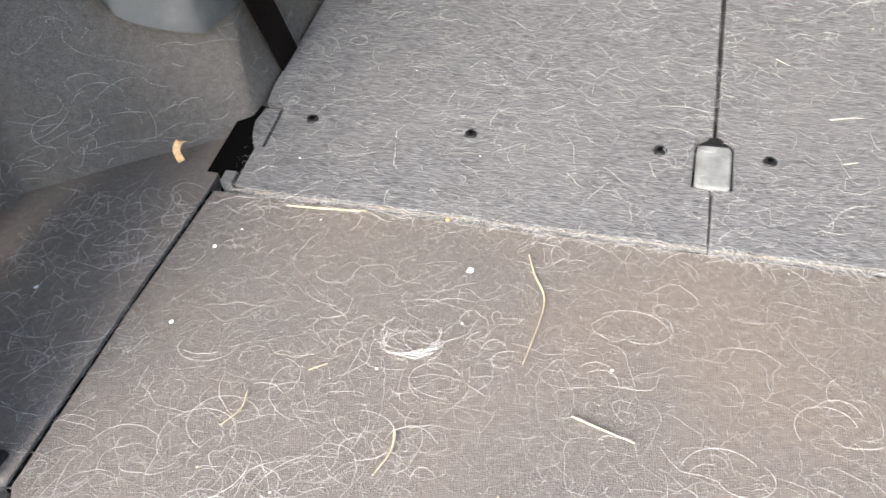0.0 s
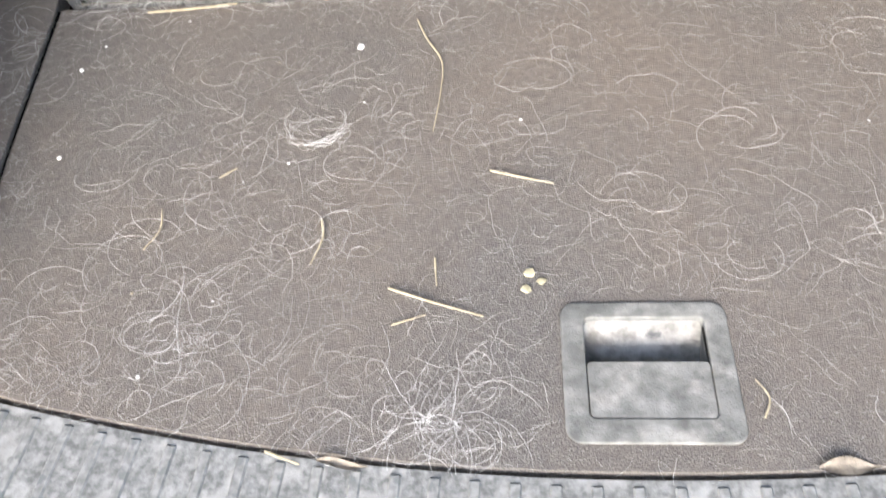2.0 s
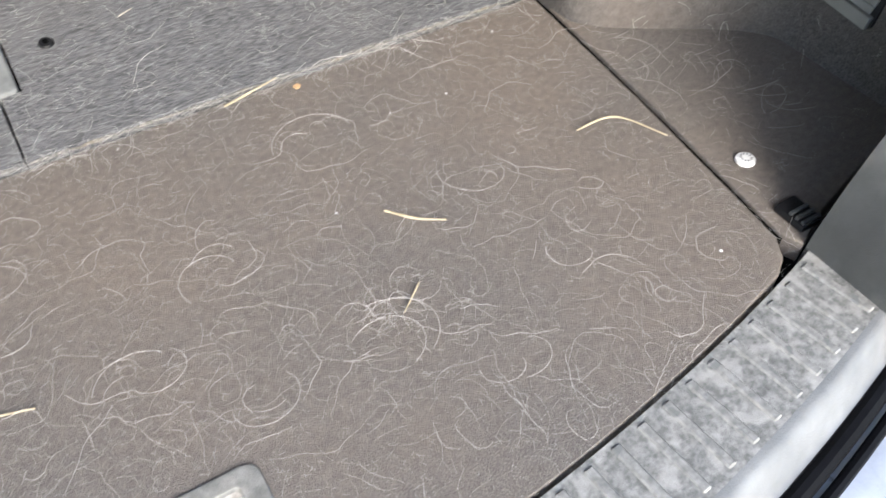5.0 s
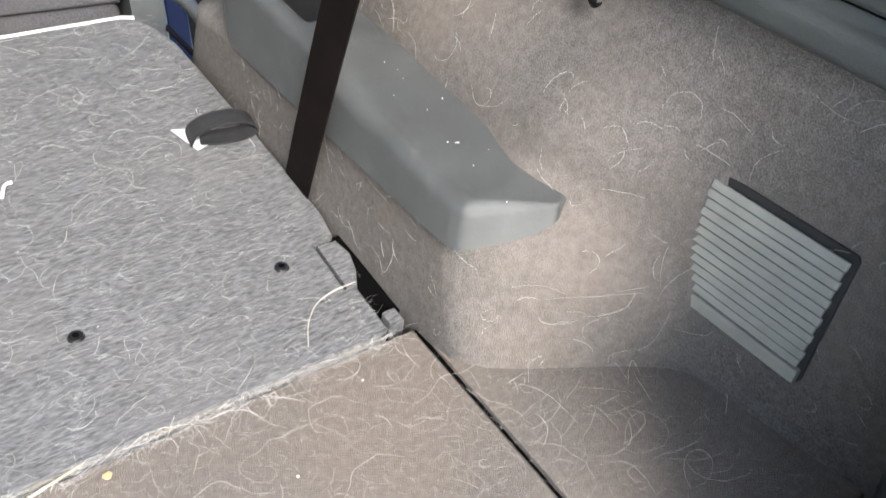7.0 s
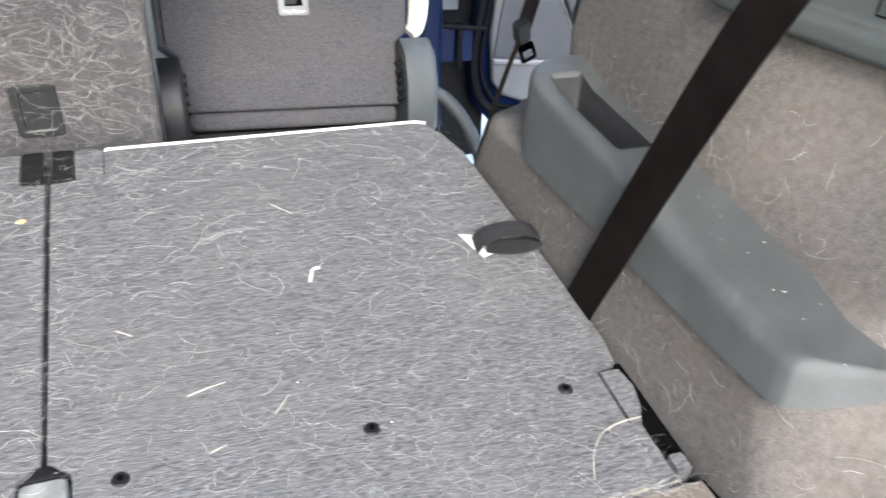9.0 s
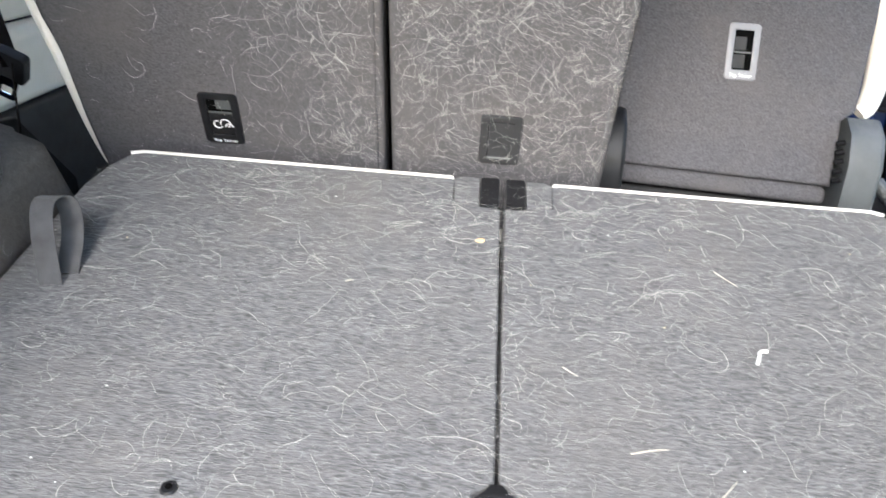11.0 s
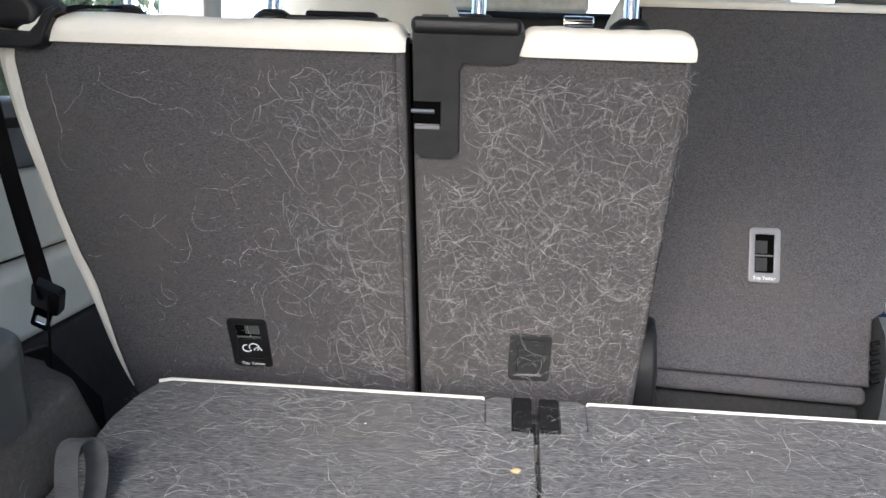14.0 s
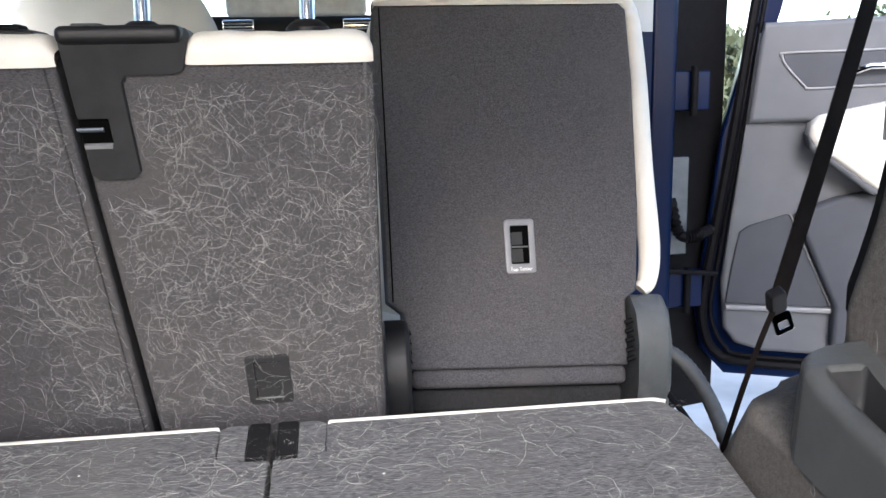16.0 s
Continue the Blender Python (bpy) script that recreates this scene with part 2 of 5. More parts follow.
def ribbon(points, across, width, thick, bm=None):
    """A strap of some thickness along points; across: its width's direction."""
    bm = bm or bmesh.new()
    pts = [Vector(p) for p in points]
    rings = []
    for i, p in enumerate(pts):
        d = (pts[min(i + 1, len(pts) - 1)] - pts[max(i - 1, 0)]).normalized()
        a = Vector(across(i / (len(pts) - 1)) if callable(across) else across)
        a = (a - d * a.dot(d)).normalized()
        n = d.cross(a).normalized()
        rings.append([bm.verts.new(p + a * s * width / 2 + n * t * thick / 2) for s, t in ((-1, -1), (1, -1), (1, 1), (-1, 1))])
    for r0, r1 in zip(rings, rings[1:]):
        for k in range(4):
            bm.faces.new((r0[k], r0[(k + 1) % 4], r1[(k + 1) % 4], r1[k]))
    bm.faces.new(rings[0])
    bm.faces.new(rings[-1][::-1])
    return bm


def bend(points, n=8):
    """Catmull-Rom through points."""
    p = [Vector(q) for q in points]
    p = [2 * p[0] - p[1]] + p + [2 * p[-1] - p[-2]]
    out = []
    for i in range(1, len(p) - 2):
        for k in range(n):
            t = k / n
            out.append(0.5 * (2 * p[i] + (p[i + 1] - p[i - 1]) * t + (2 * p[i - 1] - 5 * p[i] + 4 * p[i + 1] - p[i + 2]) * t * t
                              + (3 * p[i] - p[i - 1] - 3 * p[i + 1] + p[i + 2]) * t ** 3))
    return out + [p[-2]]


def smooth(a, b, v):
    t = min(1, max(0, (v - a) / (b - a)))
    return t * t * (3 - 2 * t)


def mirror(bm, sx):
    if sx < 0:
        for v in bm.verts:
            v.co.x = -v.co.x
        bmesh.ops.reverse_faces(bm, faces=bm.faces)
    return bm


# planes of the folded seat backs, of the upright bench and of the tipped seat
TILT = math.atan(0.222)
BACK = Matrix(((1, 0, 0, 0), (0, math.cos(TILT), -math.sin(TILT), 0), (0, math.sin(TILT), math.cos(TILT), 0.004), (0, 0, 0, 1)))
LEAN = math.atan(0.478)
BENCH = Matrix(((1, 0, 0, 0), (0, -math.sin(LEAN), -math.cos(LEAN), 0.732), (0, math.cos(LEAN), -math.sin(LEAN), 0), (0, 0, 0, 1)))
TIP = math.atan(0.284)
TIPPED = Matrix(((1, 0, 0, 0), (0, math.sin(TIP), -math.cos(TIP), 0.864), (0, math.cos(TIP), math.sin(TIP), 0), (0, 0, 0, 1)))
CL, CT, CB = math.cos(LEAN), math.cos(TIP), math.cos(TILT)


def edge_y(x):
    return -0.460 + 0.28 * x * x


# ---- load floor ----
floor_panel = thing("load_floor", "brown-grey felt load floor panel strewn with pale animal hair", "floor", kind="structure")
outline = [(0.505, -0.003), (-0.505, -0.003), (-0.487, -0.19), (-0.466, -0.375), (-0.455, -0.392)]
outline += [(x, edge_y(x) + 0.0042) for x in np.linspace(-0.44, 0.44, 41)] + [(0.455, -0.392), (0.466, -0.375), (0.487, -0.19)]
HX, HY0, HY1 = (-0.045, 0.0575), -0.437, -0.343
part("felt_panel", slab(outline, 0.0, -0.02, None, 0.002, rounded(HX[0], HY0, HX[1], HY1, 0.008)), FELT_FLOOR, floor_panel, sharp=50)

handle = thing("floor_handle", "dusty grey plastic recessed pull handle set in the load floor", "handle")
part("surround", slab(rounded(HX[0] - 0.002, HY0 - 0.002, HX[1] + 0.002, HY1 + 0.002, 0.010), 0.002, -0.006, None, 0.0015,
                      rounded(HX[0] + 0.013, HY0 + 0.014, HX[1] - 0.013, HY1 - 0.010, 0.004)), HANDLE, handle)
scoop = lambda u, v: (HX[0] + 0.012 + u * (HX[1] - HX[0] - 0.024), HY1 - 0.009 - 0.046 * v, -0.001 - 0.036 * math.sin(min(1, v * 1.1) * math.pi / 2) ** 0.9)
part("scoop", sheet(lambda u, v: scoop(u, 0.52 * v), 12, 8), DUST, handle, "scoop crusted with pale dust")
part("scoop_throat", sheet(lambda u, v: scoop(u, 0.52 + 0.48 * v), 12, 8), HANDLE, handle)
for x in (HX[0] + 0.012, HX[1] - 0.012):
    part("scoop_side", boxed((x - 0.001, HY0 + 0.03, -0.045), (x + 0.001, HY1 - 0.009, -0.001)), HANDLE, handle)
part("flap", slab(rounded(HX[0] + 0.0134, HY0 + 0.0144, HX[1] - 0.0134, HY1 - 0.0415, 0.003), 0.0012, -0.006, None, 0.001), HANDLE, handle, "hinged pull flap")
part("well_floor", boxed((HX[0] + 0.01, HY0 + 0.01, -0.050), (HX[1] - 0.01, HY1 - 0.005, -0.045)), GAP, handle)

# added black sheet keeps the space seen through the gaps dark
under = tagged(part("under_floor_shade", boxed((-0.75, -0.42, -0.14), (0.75, 0.62, -0.12)), GAP), "black sheet for the darkness under the load floor", "floor", kind="structure")

# side strips of the floor, beyond the grooves
for sx in (-1, 1):
    o = [(0.511, 0.04 if sx > 0 else 0.03), (0.511, -0.003), (0.492, -0.19), (0.4715, -0.375), (0.478, -0.39), (0.52, -0.372), (0.6, -0.35), (0.72, -0.33), (0.72, 0.04)] if sx > 0 else [(0.519, 0.14), (0.516, 0.03), (0.511, -0.003), (0.492, -0.19), (0.4715, -0.375), (0.478, -0.39), (0.52, -0.372), (0.6, -0.35), (0.74, -0.33), (0.74, 0.14)]
    ob = part("side_floor", mirror(slab(o, 0.0, -0.02, None, 0.002), sx), FELT_FLOOR, None, sharp=50)
    tagged(ob, "brown-grey felt side floor strip beside the load floor", "floor", kind="structure")

# black strips just below the surface paint the grooves' depth shade
for sx in (-1, 1):
    bm = mirror(slab([(0.5030, -0.001), (0.5135, -0.001), (0.4945, -0.19), (0.4738, -0.376), (0.4635, -0.376), (0.4845, -0.19)], -0.004, -0.015), sx)
    tagged(part("groove_shade", bm, GAP), "black strip giving the shade in the groove beside the load floor", "trim", kind="structure")

# ---- ribbed sill ----
RIB = 0.0235
PX, PV = (-0.037, 0.047), (0.026, 0.074)


def sill_at(x, d):
    """The sill at x, d metres outwards from the felt's edge."""
    fall = -0.002 - 0.03 * smooth(0.068, 0.088, d) ** 1.4
    return Vector((x, edge_y(x) - d, fall))


sill = thing("ribbed_sill", "scuffed grey ribbed plastic sill trim along the load edge", "sill", kind="structure")
xs = sorted({round(-0.56 + i * RIB / 16, 5) for i in range(int(1.12 / RIB * 16) + 2)} | {PX[0], PX[1]})
ds = sorted({0.0, 0.002, 0.006, 0.012, 0.018, PV[0], 0.04, 0.056, 0.060, 0.064, 0.068, PV[1], 0.0715, 0.077, 0.080, 0.083, 0.086, 0.088})
for name, material, d0, d1 in (("ribbed_plate", SILL, 0.0, 0.064), ("lip", SILL_LIP, 0.064, 0.088)):
    bm = bmesh.new()
    use = [d for d in ds if d0 <= d <= d1]
    vs = [[bm.verts.new(sill_at(x, d)) for d in use] for x in xs]
    for i in range(len(xs) - 1):
        for j in range(len(use) - 1):
            mx, md = (xs[i] + xs[i + 1]) / 2, (use[j] + use[j + 1]) / 2
            if not (PX[0] < mx < PX[1] and PV[0] < md < PV[1]):
                bm.faces.new((vs[i][j], vs[i + 1][j], vs[i + 1][j + 1], vs[i][j + 1]))
    part(name, bm, material, sill, sharp=60, even=False)

def rib_mesh(length):
    me = bpy.data.meshes.new("rib")
    finish(boxed((-0.0036, -length, -0.004), (0.0036, 0, 0.0014), 0.0011, None, 1), me)
    me.materials.append(RIB_WORN)
    return me


RIBS = {0: rib_mesh(0.055), 1: rib_mesh(0.016)}
for i in range(-22, 23):
    x = i * RIB - 0.007
    short = PX[0] - 0.004 < x < PX[1] + 0.004
    ob = new("rib", RIBS[int(short)])
    ob.matrix_world = Matrix.Translation((x, edge_y(x) - 0.004, -0.002)) @ Matrix.Rotation(0.35 * x, 4, "Z")
    ob.parent = sill

# latch pocket in the sill
pocket = thing("latch_pocket", "grey plastic tailgate latch cover with a steel striker in a slot", "latch")
cx, y0, y1 = 0.005, edge_y(0) - PV[1], edge_y(0) - PV[0]
pocket.location.z = 0.002
part("rim", slab(rounded(PX[0] - 0.0002, y0 - 0.0002, PX[1] + 0.0002, y1 + 0.0002, 0.004), -0.0035, -0.02, None, 0.001, rounded(PX[0] + 0.0006, y0 + 0.0006, PX[1] - 0.0006, y1 - 0.0006, 0.003)), RUBBER, pocket)
for x0, x1 in ((PX[0] + 0.0016, cx - 0.010), (cx + 0.010, PX[1] - 0.0016)):
    part("cover", slab(rounded(x0, y0 + 0.0016, x1, y1 - 0.0016, 0.002), -0.0045, -0.02, None, 0.001), COVER, pocket)
part("cover_tail", slab(rounded(cx - 0.0098, y0 + 0.0016, cx + 0.0098, y0 + 0.016, 0.001), -0.0047, -0.02, None, 0.0008), COVER, pocket)
part("slot", boxed((cx - 0.012, y0 + 0.012, -0.05), (cx + 0.012, y1, -0.046)), GAP, pocket)
part("striker", tube(bend([(cx, y1 + 0.002, -0.024), (cx, y1 - 0.008, -0.012), (cx, y1 - 0.015, -0.012), (cx, y1 - 0.020, -0.03)], 6), 0.0036, 12), LATCH, pocket, "steel striker loop")

# seal and painted body edge outside the sill
seal = thing("tailgate_seal", "black rubber tailgate seal outside the sill", "seal", kind="structure")
path = [(x, edge_y(x) - 0.095, -0.036) for x in np.linspace(-0.58, 0.58, 41)]
part("bulb", tube(path, 0.007, 10), RUBBER, seal)
part("lip", tube([(x, y - 0.0145, z - 0.003) for x, y, z in path], 0.0042, 8), RUBBER, seal)
bm = sheet(lambda u, v: (lambda x: (x, edge_y(x) - 0.088 - 0.16 * v, -0.044 - 0.012 * smooth(.2, .4, v) - 0.05 * v * v))(-0.62 + 1.24 * u), 40, 14)
tagged(part("body_edge", bm, PAINT_SILL), "dusty painted metal body edge with dark scratches below the seal", "car body", kind="structure")
bm = sheet(lambda u, v: (lambda x: (x, edge_y(x) - 0.247 - 0.03 * v, -0.112 - 0.5 * v))(-0.8 + 1.6 * u), 40, 6)
tagged(part("bumper", bm, PAINT), "dark blue painted rear bumper", "bumper", kind="structure")

# ---- folded third-row seat backs ----
NOTCH = 0.541 / CB
END = 0.598 / CB


def folded_back(sx):
    seat = thing("folded_seat_back", "folded third-row seat back covered in hairy grey felt, cream front edge", "seat", "folded third-row backs")
    w = 0.0016
    o = [(0.0009, 0.078), (0.0009, 0.001), (0.470, 0.001), (0.484, 0.006), (0.485, 0.062), (0.474, 0.066), (0.476, 0.130), (0.500, 0.136),
         (0.505, 0.165), (0.5035, 0.35), (0.4975, 0.53), (0.486, 0.577), (0.470, END - 0.006), (0.455, END), (0.066, END), (0.060, END - 0.004), (0.060, NOTCH + 0.006),
         (0.030, NOTCH - 0.002), (w + 0.001, NOTCH - 0.004), (w, 0.152), (0.019, 0.141), (0.0192, 0.078)]
    part("felt_cover", mirror(slab(o, 0.0, -0.045, BACK, 0.0025), sx), FELT_BACK, seat, sharp=50)
    o = [(0.062, END - 0.001), (0.456, END - 0.001), (0.471, END - 0.0065), (0.4735, END - 0.0025), (0.459, END + 0.0032), (0.064, END + 0.0032)]
    part("cream_edge", mirror(slab(o, 0.0015, -0.03, BACK, 0.001), sx), PIPING, seat, "cream leather edge strip")
    part("release_block", mirror(slab(rounded(0.004, NOTCH, 0.028, END + 0.006, 0.004), 0.0015, -0.03, BACK, 0.002), sx), PLASTIC_DARK, seat, "black plastic release block")
    part("felt_flap", mirror(slab([(0.029, NOTCH + 0.004), (0.059, NOTCH + 0.010), (0.061, END - 0.002), (0.05, END + 0.005), (0.029, END + 0.004)], 0.0003, -0.02, BACK, 0.001), sx), FELT_BACK, seat)
    part("hinge_cover", mirror(slab([(0.4768, 0.0660), (0.4860, 0.0632), (0.4960, 0.082), (0.5020, 0.104), (0.4985, 0.126), (0.4790, 0.1275)], -0.0006, -0.03, BACK, 0.001), sx), FELT_BACK, seat)
    part("hinge_bracket", mirror(slab(rounded(0.4890, 0.007, 0.5030, 0.025, 0.002), -0.0012, -0.02, BACK, 0.001), sx), FELT_BACK, seat, "felt-covered hinge bracket")
    # black slab stands in for the shade of the deep gap
    part("hinge_gap_shade", mirror(slab([(0.470, 0.026), (0.530, 0.026), (0.530, 0.140), (0.470, 0.140)], -0.010, -0.03, BACK), sx), GAP, seat, "black slab giving the shade in the gap beside the hinge")
    for x, cy in ((0.0535, 0.123), (0.252, 0.1185), (0.4355, 0.1155)):
        bm = bmesh.new()
        bmesh.ops.create_cone(bm, cap_ends=True, segments=14, radius1=0.0078, radius2=0.0058, depth=0.003, matrix=BACK @ Matrix.Translation((x * sx, cy, 0.0006)))
        cap = part("screw_cap", bm, PLASTIC_DARK, seat, "black screw cap")
        bm = bmesh.new()
        bmesh.ops.create_cone(bm, cap_ends=True, segments=6, radius1=0.0028, radius2=0.0028, depth=0.001, matrix=BACK @ Matrix.Translation((x * sx, cy, 0.0026)))
        part("socket", bm, GAP, cap)
    return seat


for sx in (-1, 1):
    folded_back(sx)

bm = slab(rounded(-0.017, 0.0755, 0.017, 0.136, 0.006), 0.003, -0.01, BACK, 0.003, None, 3)
lock_flap = thing("centre_latch", "pale grey plastic centre latch flap between the folded backs", "latch")
part("flap", bm, LATCH, lock_flap)
# black piece added where the split line widens into a shaded gap
part("latch_gap", slab([(-0.018, 0.1365), (0.018, 0.1365), (0.010, 0.143), (0.005, 0.150), (-0.005, 0.150), (-0.010, 0.143)], 0.002, -0.01, BACK, 0.003), PLASTIC_DARK, lock_flap, "black piece standing in for the dark gap above the latch")
# ragged felt lip where the floor meets the folded backs
rnd = random.Random(4)
bm = bmesh.new()
for sx in (-1, 1):
    pts = [(sx * x, 0.001 + rnd.uniform(-0.0006, 0.0006), 0.0015 + rnd.uniform(-0.0004, 0.0006)) for x in np.linspace(0.006, 0.485, 90)]
    tube(pts, lambda t: 0.0014 + 0.0004 * math.sin(70 * t), 6, bm)
tagged(part("felt_lip", bm, felt("pale_felt_lip", (0.11, 0.105, 0.10), (0.22, 0.21, 0.19), (0.22, 0.18, 0.13), 30, 0.5), sharp=80), "pale frayed felt lip at the foot of the folded backs", "trim", kind="structure")

# pull loops
loop_r = thing("pull_loop", "black webbing pull loop lying folded over with a pale tag", "strap", "pull loops")
pts = [BACK @ Vector(p) for p in bend([(0.434, 0.334, 0.001), (0.440, 0.331, 0.014), (0.458, 0.327, 0.024), (0.482, 0.324, 0.025), (0.500, 0.322, 0.018), (0.503, 0.321, 0.009), (0.488, 0.320, 0.004), (0.462, 0.322, 0.004), (0.444, 0.327, 0.006)], 6)]
part("webbing", ribbon(pts, (0.1, 1, 0.22), 0.026, 0.0016), RIBBON_DARK, loop_r)
part("tag", slab([(0.424, 0.358), (0.445, 0.352), (0.452, 0.318), (0.436, 0.312)], 0.0012, 0.0003, BACK), TAG, loop_r, "pale tag")
loop_l = thing("pull_loop", "grey webbing pull loop standing up from the folded back", "strap", "pull loops")
pts = bend([(-0.449, 0.334, 0.076), (-0.453, 0.338, 0.105), (-0.460, 0.350, 0.135), (-0.467, 0.371, 0.151), (-0.464, 0.392, 0.150), (-0.456, 0.398, 0.136), (-0.447, 0.382, 0.112), (-0.441, 0.352, 0.083)], 6)
part("webbing", ribbon(pts, (1, 0.15, 0), 0.022, 0.0016), RIBBON, loop_l)

# ---- side trims ----
def shelf_z(y, sx=1):
    """Lower edge of the armrest along the wheel arch; the two sides differ."""
    return 0.115 + 0.115 * y if sx > 0 else 0.148 + 0.05 * y


def front_y(z, sx=1):
    return (0.036 * smooth(0.22, 0.34, z) if sx < 0 else 0.0) + float(np.interp(z, (-0.05, 0.05, 0.10, 0.17, 0.25, 0.32, 0.38, 0.45, 0.68), (0.67, 0.622, 0.590, 0.545, 0.490, 0.465, 0.445, 0.43, 0.41)))


def trim_x(y, z, sx=1):
    if sx > 0:
        wide = smooth(0.0, 0.10, z)
        turn, far, start = smooth(-0.195 - 0.02 * wide, -0.05 + 0.025 * wide, y), 0.664, -0.06
    else:
        turn, far, start = min(1, max(0, (y + 0.05) / 0.17)), 0.705, 0.06
    low = far - (far - 0.5085) * turn + 0.008 * smooth(0, .1, z) * turn
    low += (0.002 if sx > 0 else 0.010) * smooth(-0.03, 0.03, y) * smooth(0.16, 0.09, y) * smooth(0.10, 0.01, z)
    up = far - 0.004 + (0.10 - 0.075 * smooth(0.15, 0.30, y)) * (z - 0.17) * smooth(0.0, 0.1, z - 0.17) - (far - 0.600) * smooth(-0.06, 0.22, y)
    if sx > 0:
        up -= 0.065 * smooth(0.285, 0.165, z) * smooth(-0.20, -0.04, y) * (1 - smooth(-0.06, 0.22, y))
    soft = (0.02 if sx > 0 else 0.06) * (1 - smooth(start, start + 0.14, y))
    front = smooth(0.10, 0.20, y)
    t = smooth(0.012 - 0.012 * front - soft, 0.046 - 0.028 * front + soft, z - shelf_z(y, sx) + 0.05 * (1 - turn))
    x = low * (1 - t) + up * t
    # the front end curves away towards the door
    round_off = 1 - smooth(0.20, 0.30, z)
    return x + (0.03 + 0.045 * round_off) * smooth(0.05 + 0.04 * round_off, 0.0, front_y(z, sx) - y) ** 2


def side_trim(sx):
    trim = thing("side_trim", "worn brown-grey felt wheel arch trim beside the load floor", "trim panel", "side trims")

    def lower(u, v):
        z = -0.03 + 0.36 * v
        y = -0.345 + u * (front_y(z, sx) + 0.345)
        z = -0.03 + (0.36 + 0.32 * smooth(0.02, 0.22, y)) * v
        y = -0.345 + u * (front_y(z, sx) + 0.345)
        return (trim_x(y, z, sx), y, z)
    part("felt_wall", mirror(sheet(lower, 110, 64), sx), FELT_TRIM, trim, sharp=80, even=False)

    # armrest moulding: a rounded pad with an oblique nose, lofted from its rim to the wall, and a sunk tray
    y0 = -0.050 if sx > 0 else 0.06

    def arm_top(y):
        return (0.157 + 0.20 * y if sx > 0 else 0.190 + 0.115 * y) + 0.010 * smooth(0.10, 0.22, y) + 0.014 * smooth(0.34, 0.41, y)
    rim = bend([(0.605, 0.413, 0), (0.552, 0.412, 0), (0.524, 0.402, 0), (0.5125, 0.379, 0)], 8)[:-1]
    stops = list(np.linspace(0.379, 0.369, 5)) + list(np.linspace(0.367, 0.240, 20)) + list(np.linspace(0.238, 0.224, 6)) + list(np.linspace(0.21, y0 + 0.020, 24))
    rim += [Vector((0.511 + 0.0015 * smooth(0.3, 0.379, y), y, 0)) for y in stops]
    tail = bend([(0.511, y0 + 0.018, 0), (0.5125, y0 + 0.006, 0), (0.519, y0 - 0.006, 0), (0.545, y0 - 0.022, 0), (0.568, y0 - 0.035, 0), (0.582, y0 - 0.040, 0), (0.592, y0 - 0.036, 0)], 7)
    rim += tail
    nf, nt = 24, len(rim) - len(tail)
    across = [0.0, 0.06, 0.12, 0.14, 0.165, 0.19, 0.28, 0.38, 0.48, 0.555, 0.575, 0.595, 0.622, 0.7, 0.85, 1.0]
    prof = [("side", f) for f in (0.0, 0.1, 0.25, 0.5, 0.75, 1.0)] + [("arc", f) for f in (0.15, 0.3, 0.45, 0.6, 0.75, 0.9)] + [("top", f) for f in across]

    def arm(u, v):
        i, j = round(u * (len(rim) - 1)), round(v * (len(prof) - 1))
        p = rim[i]
        nose = max(0.0, (i - nt) / (len(tail) - 1)) if i >= nt else 0.0
        front = max(0.0, 1 - i / nf) if i < nf else 0.0
        # where this station meets the wall
        wy = p.y if not nose else y0 + 0.018 - 0.048 * nose
        wy = 0.413 - 0.034 * (1 - front) if front else wy
        top = arm_top(min(wy, p.y + 0.02))
        low = shelf_z(min(p.y, 0.40), sx) - 0.003
        low += (top - 0.012 - low) * smooth(0.22, 1.0, nose) + 0.03 * smooth(0.0, 0.7, front)
        h = top - low
        rad = min(0.019, 0.48 * h) * (1 - 0.45 * nose) * (1 - 0.42 * smooth(0.13, 0.22, p.y))
        w = Vector((trim_x(min(wy, 0.40), top + 0.012, sx) + 0.012, wy, 0))
        way = (w - p).normalized()
        kind, f = prof[j]
        if kind == "side":
            q = p + way * 0.005 * f
            return (q.x, q.y, low + (h - rad) * f)
        if kind == "arc":
            t = f * math.pi / 2
            q = p + way * (0.005 + rad * (1 - math.cos(t)))
            return (q.x, q.y, low + h - rad + rad * math.sin(t))
        q = (p + way * (0.005 + rad)).lerp(w, f)
        lift = 0.010 * (1 - smooth(0.12, 0.24, wy)) * (1 - nose ** 3) * f
        k = smooth(0.2265, 0.2345, p.y) * smooth(0.3780, 0.3705, p.y) * smooth(0.13, 0.185, f) * smooth(0.620, 0.560, f) if not nose and not front else 0.0
        return (q.x, q.y, top + lift - 0.044 * k)

    nu, nv = len(rim) - 1, len(prof) - 1

    def in_tray(u, v):
        i, f = int(u * nu), prof[int(v * nv)]
        return nf + 1 <= i and 0.226 < rim[i].y < 0.3775 and f[0] == "top" and 0.13 < f[1] < 0.612
    part("armrest", mirror(sheet(arm, nu, nv, None, in_tray), sx), PLASTIC, trim, "grey moulded plastic armrest", sharp=70, even=False)
    # tray walls are dark grey; most of the tray's shade is in this colour too
    part("tray", mirror(sheet(arm, nu, nv, None, lambda u, v: not in_tray(u, v)), sx), PLASTIC_SOFT, trim, "dark tray sunk into the armrest", sharp=70, even=False)

    # ventilation grille, set slightly askew in the felt, with leaning louvres
    gm = Matrix(((0, 0, -1, 0.659), (1, 0, 0, -0.2215), (0, 1, 0, 0.1225), (0, 0, 0, 1))) @ Matrix.Rotation(radians(7), 4, "Z")
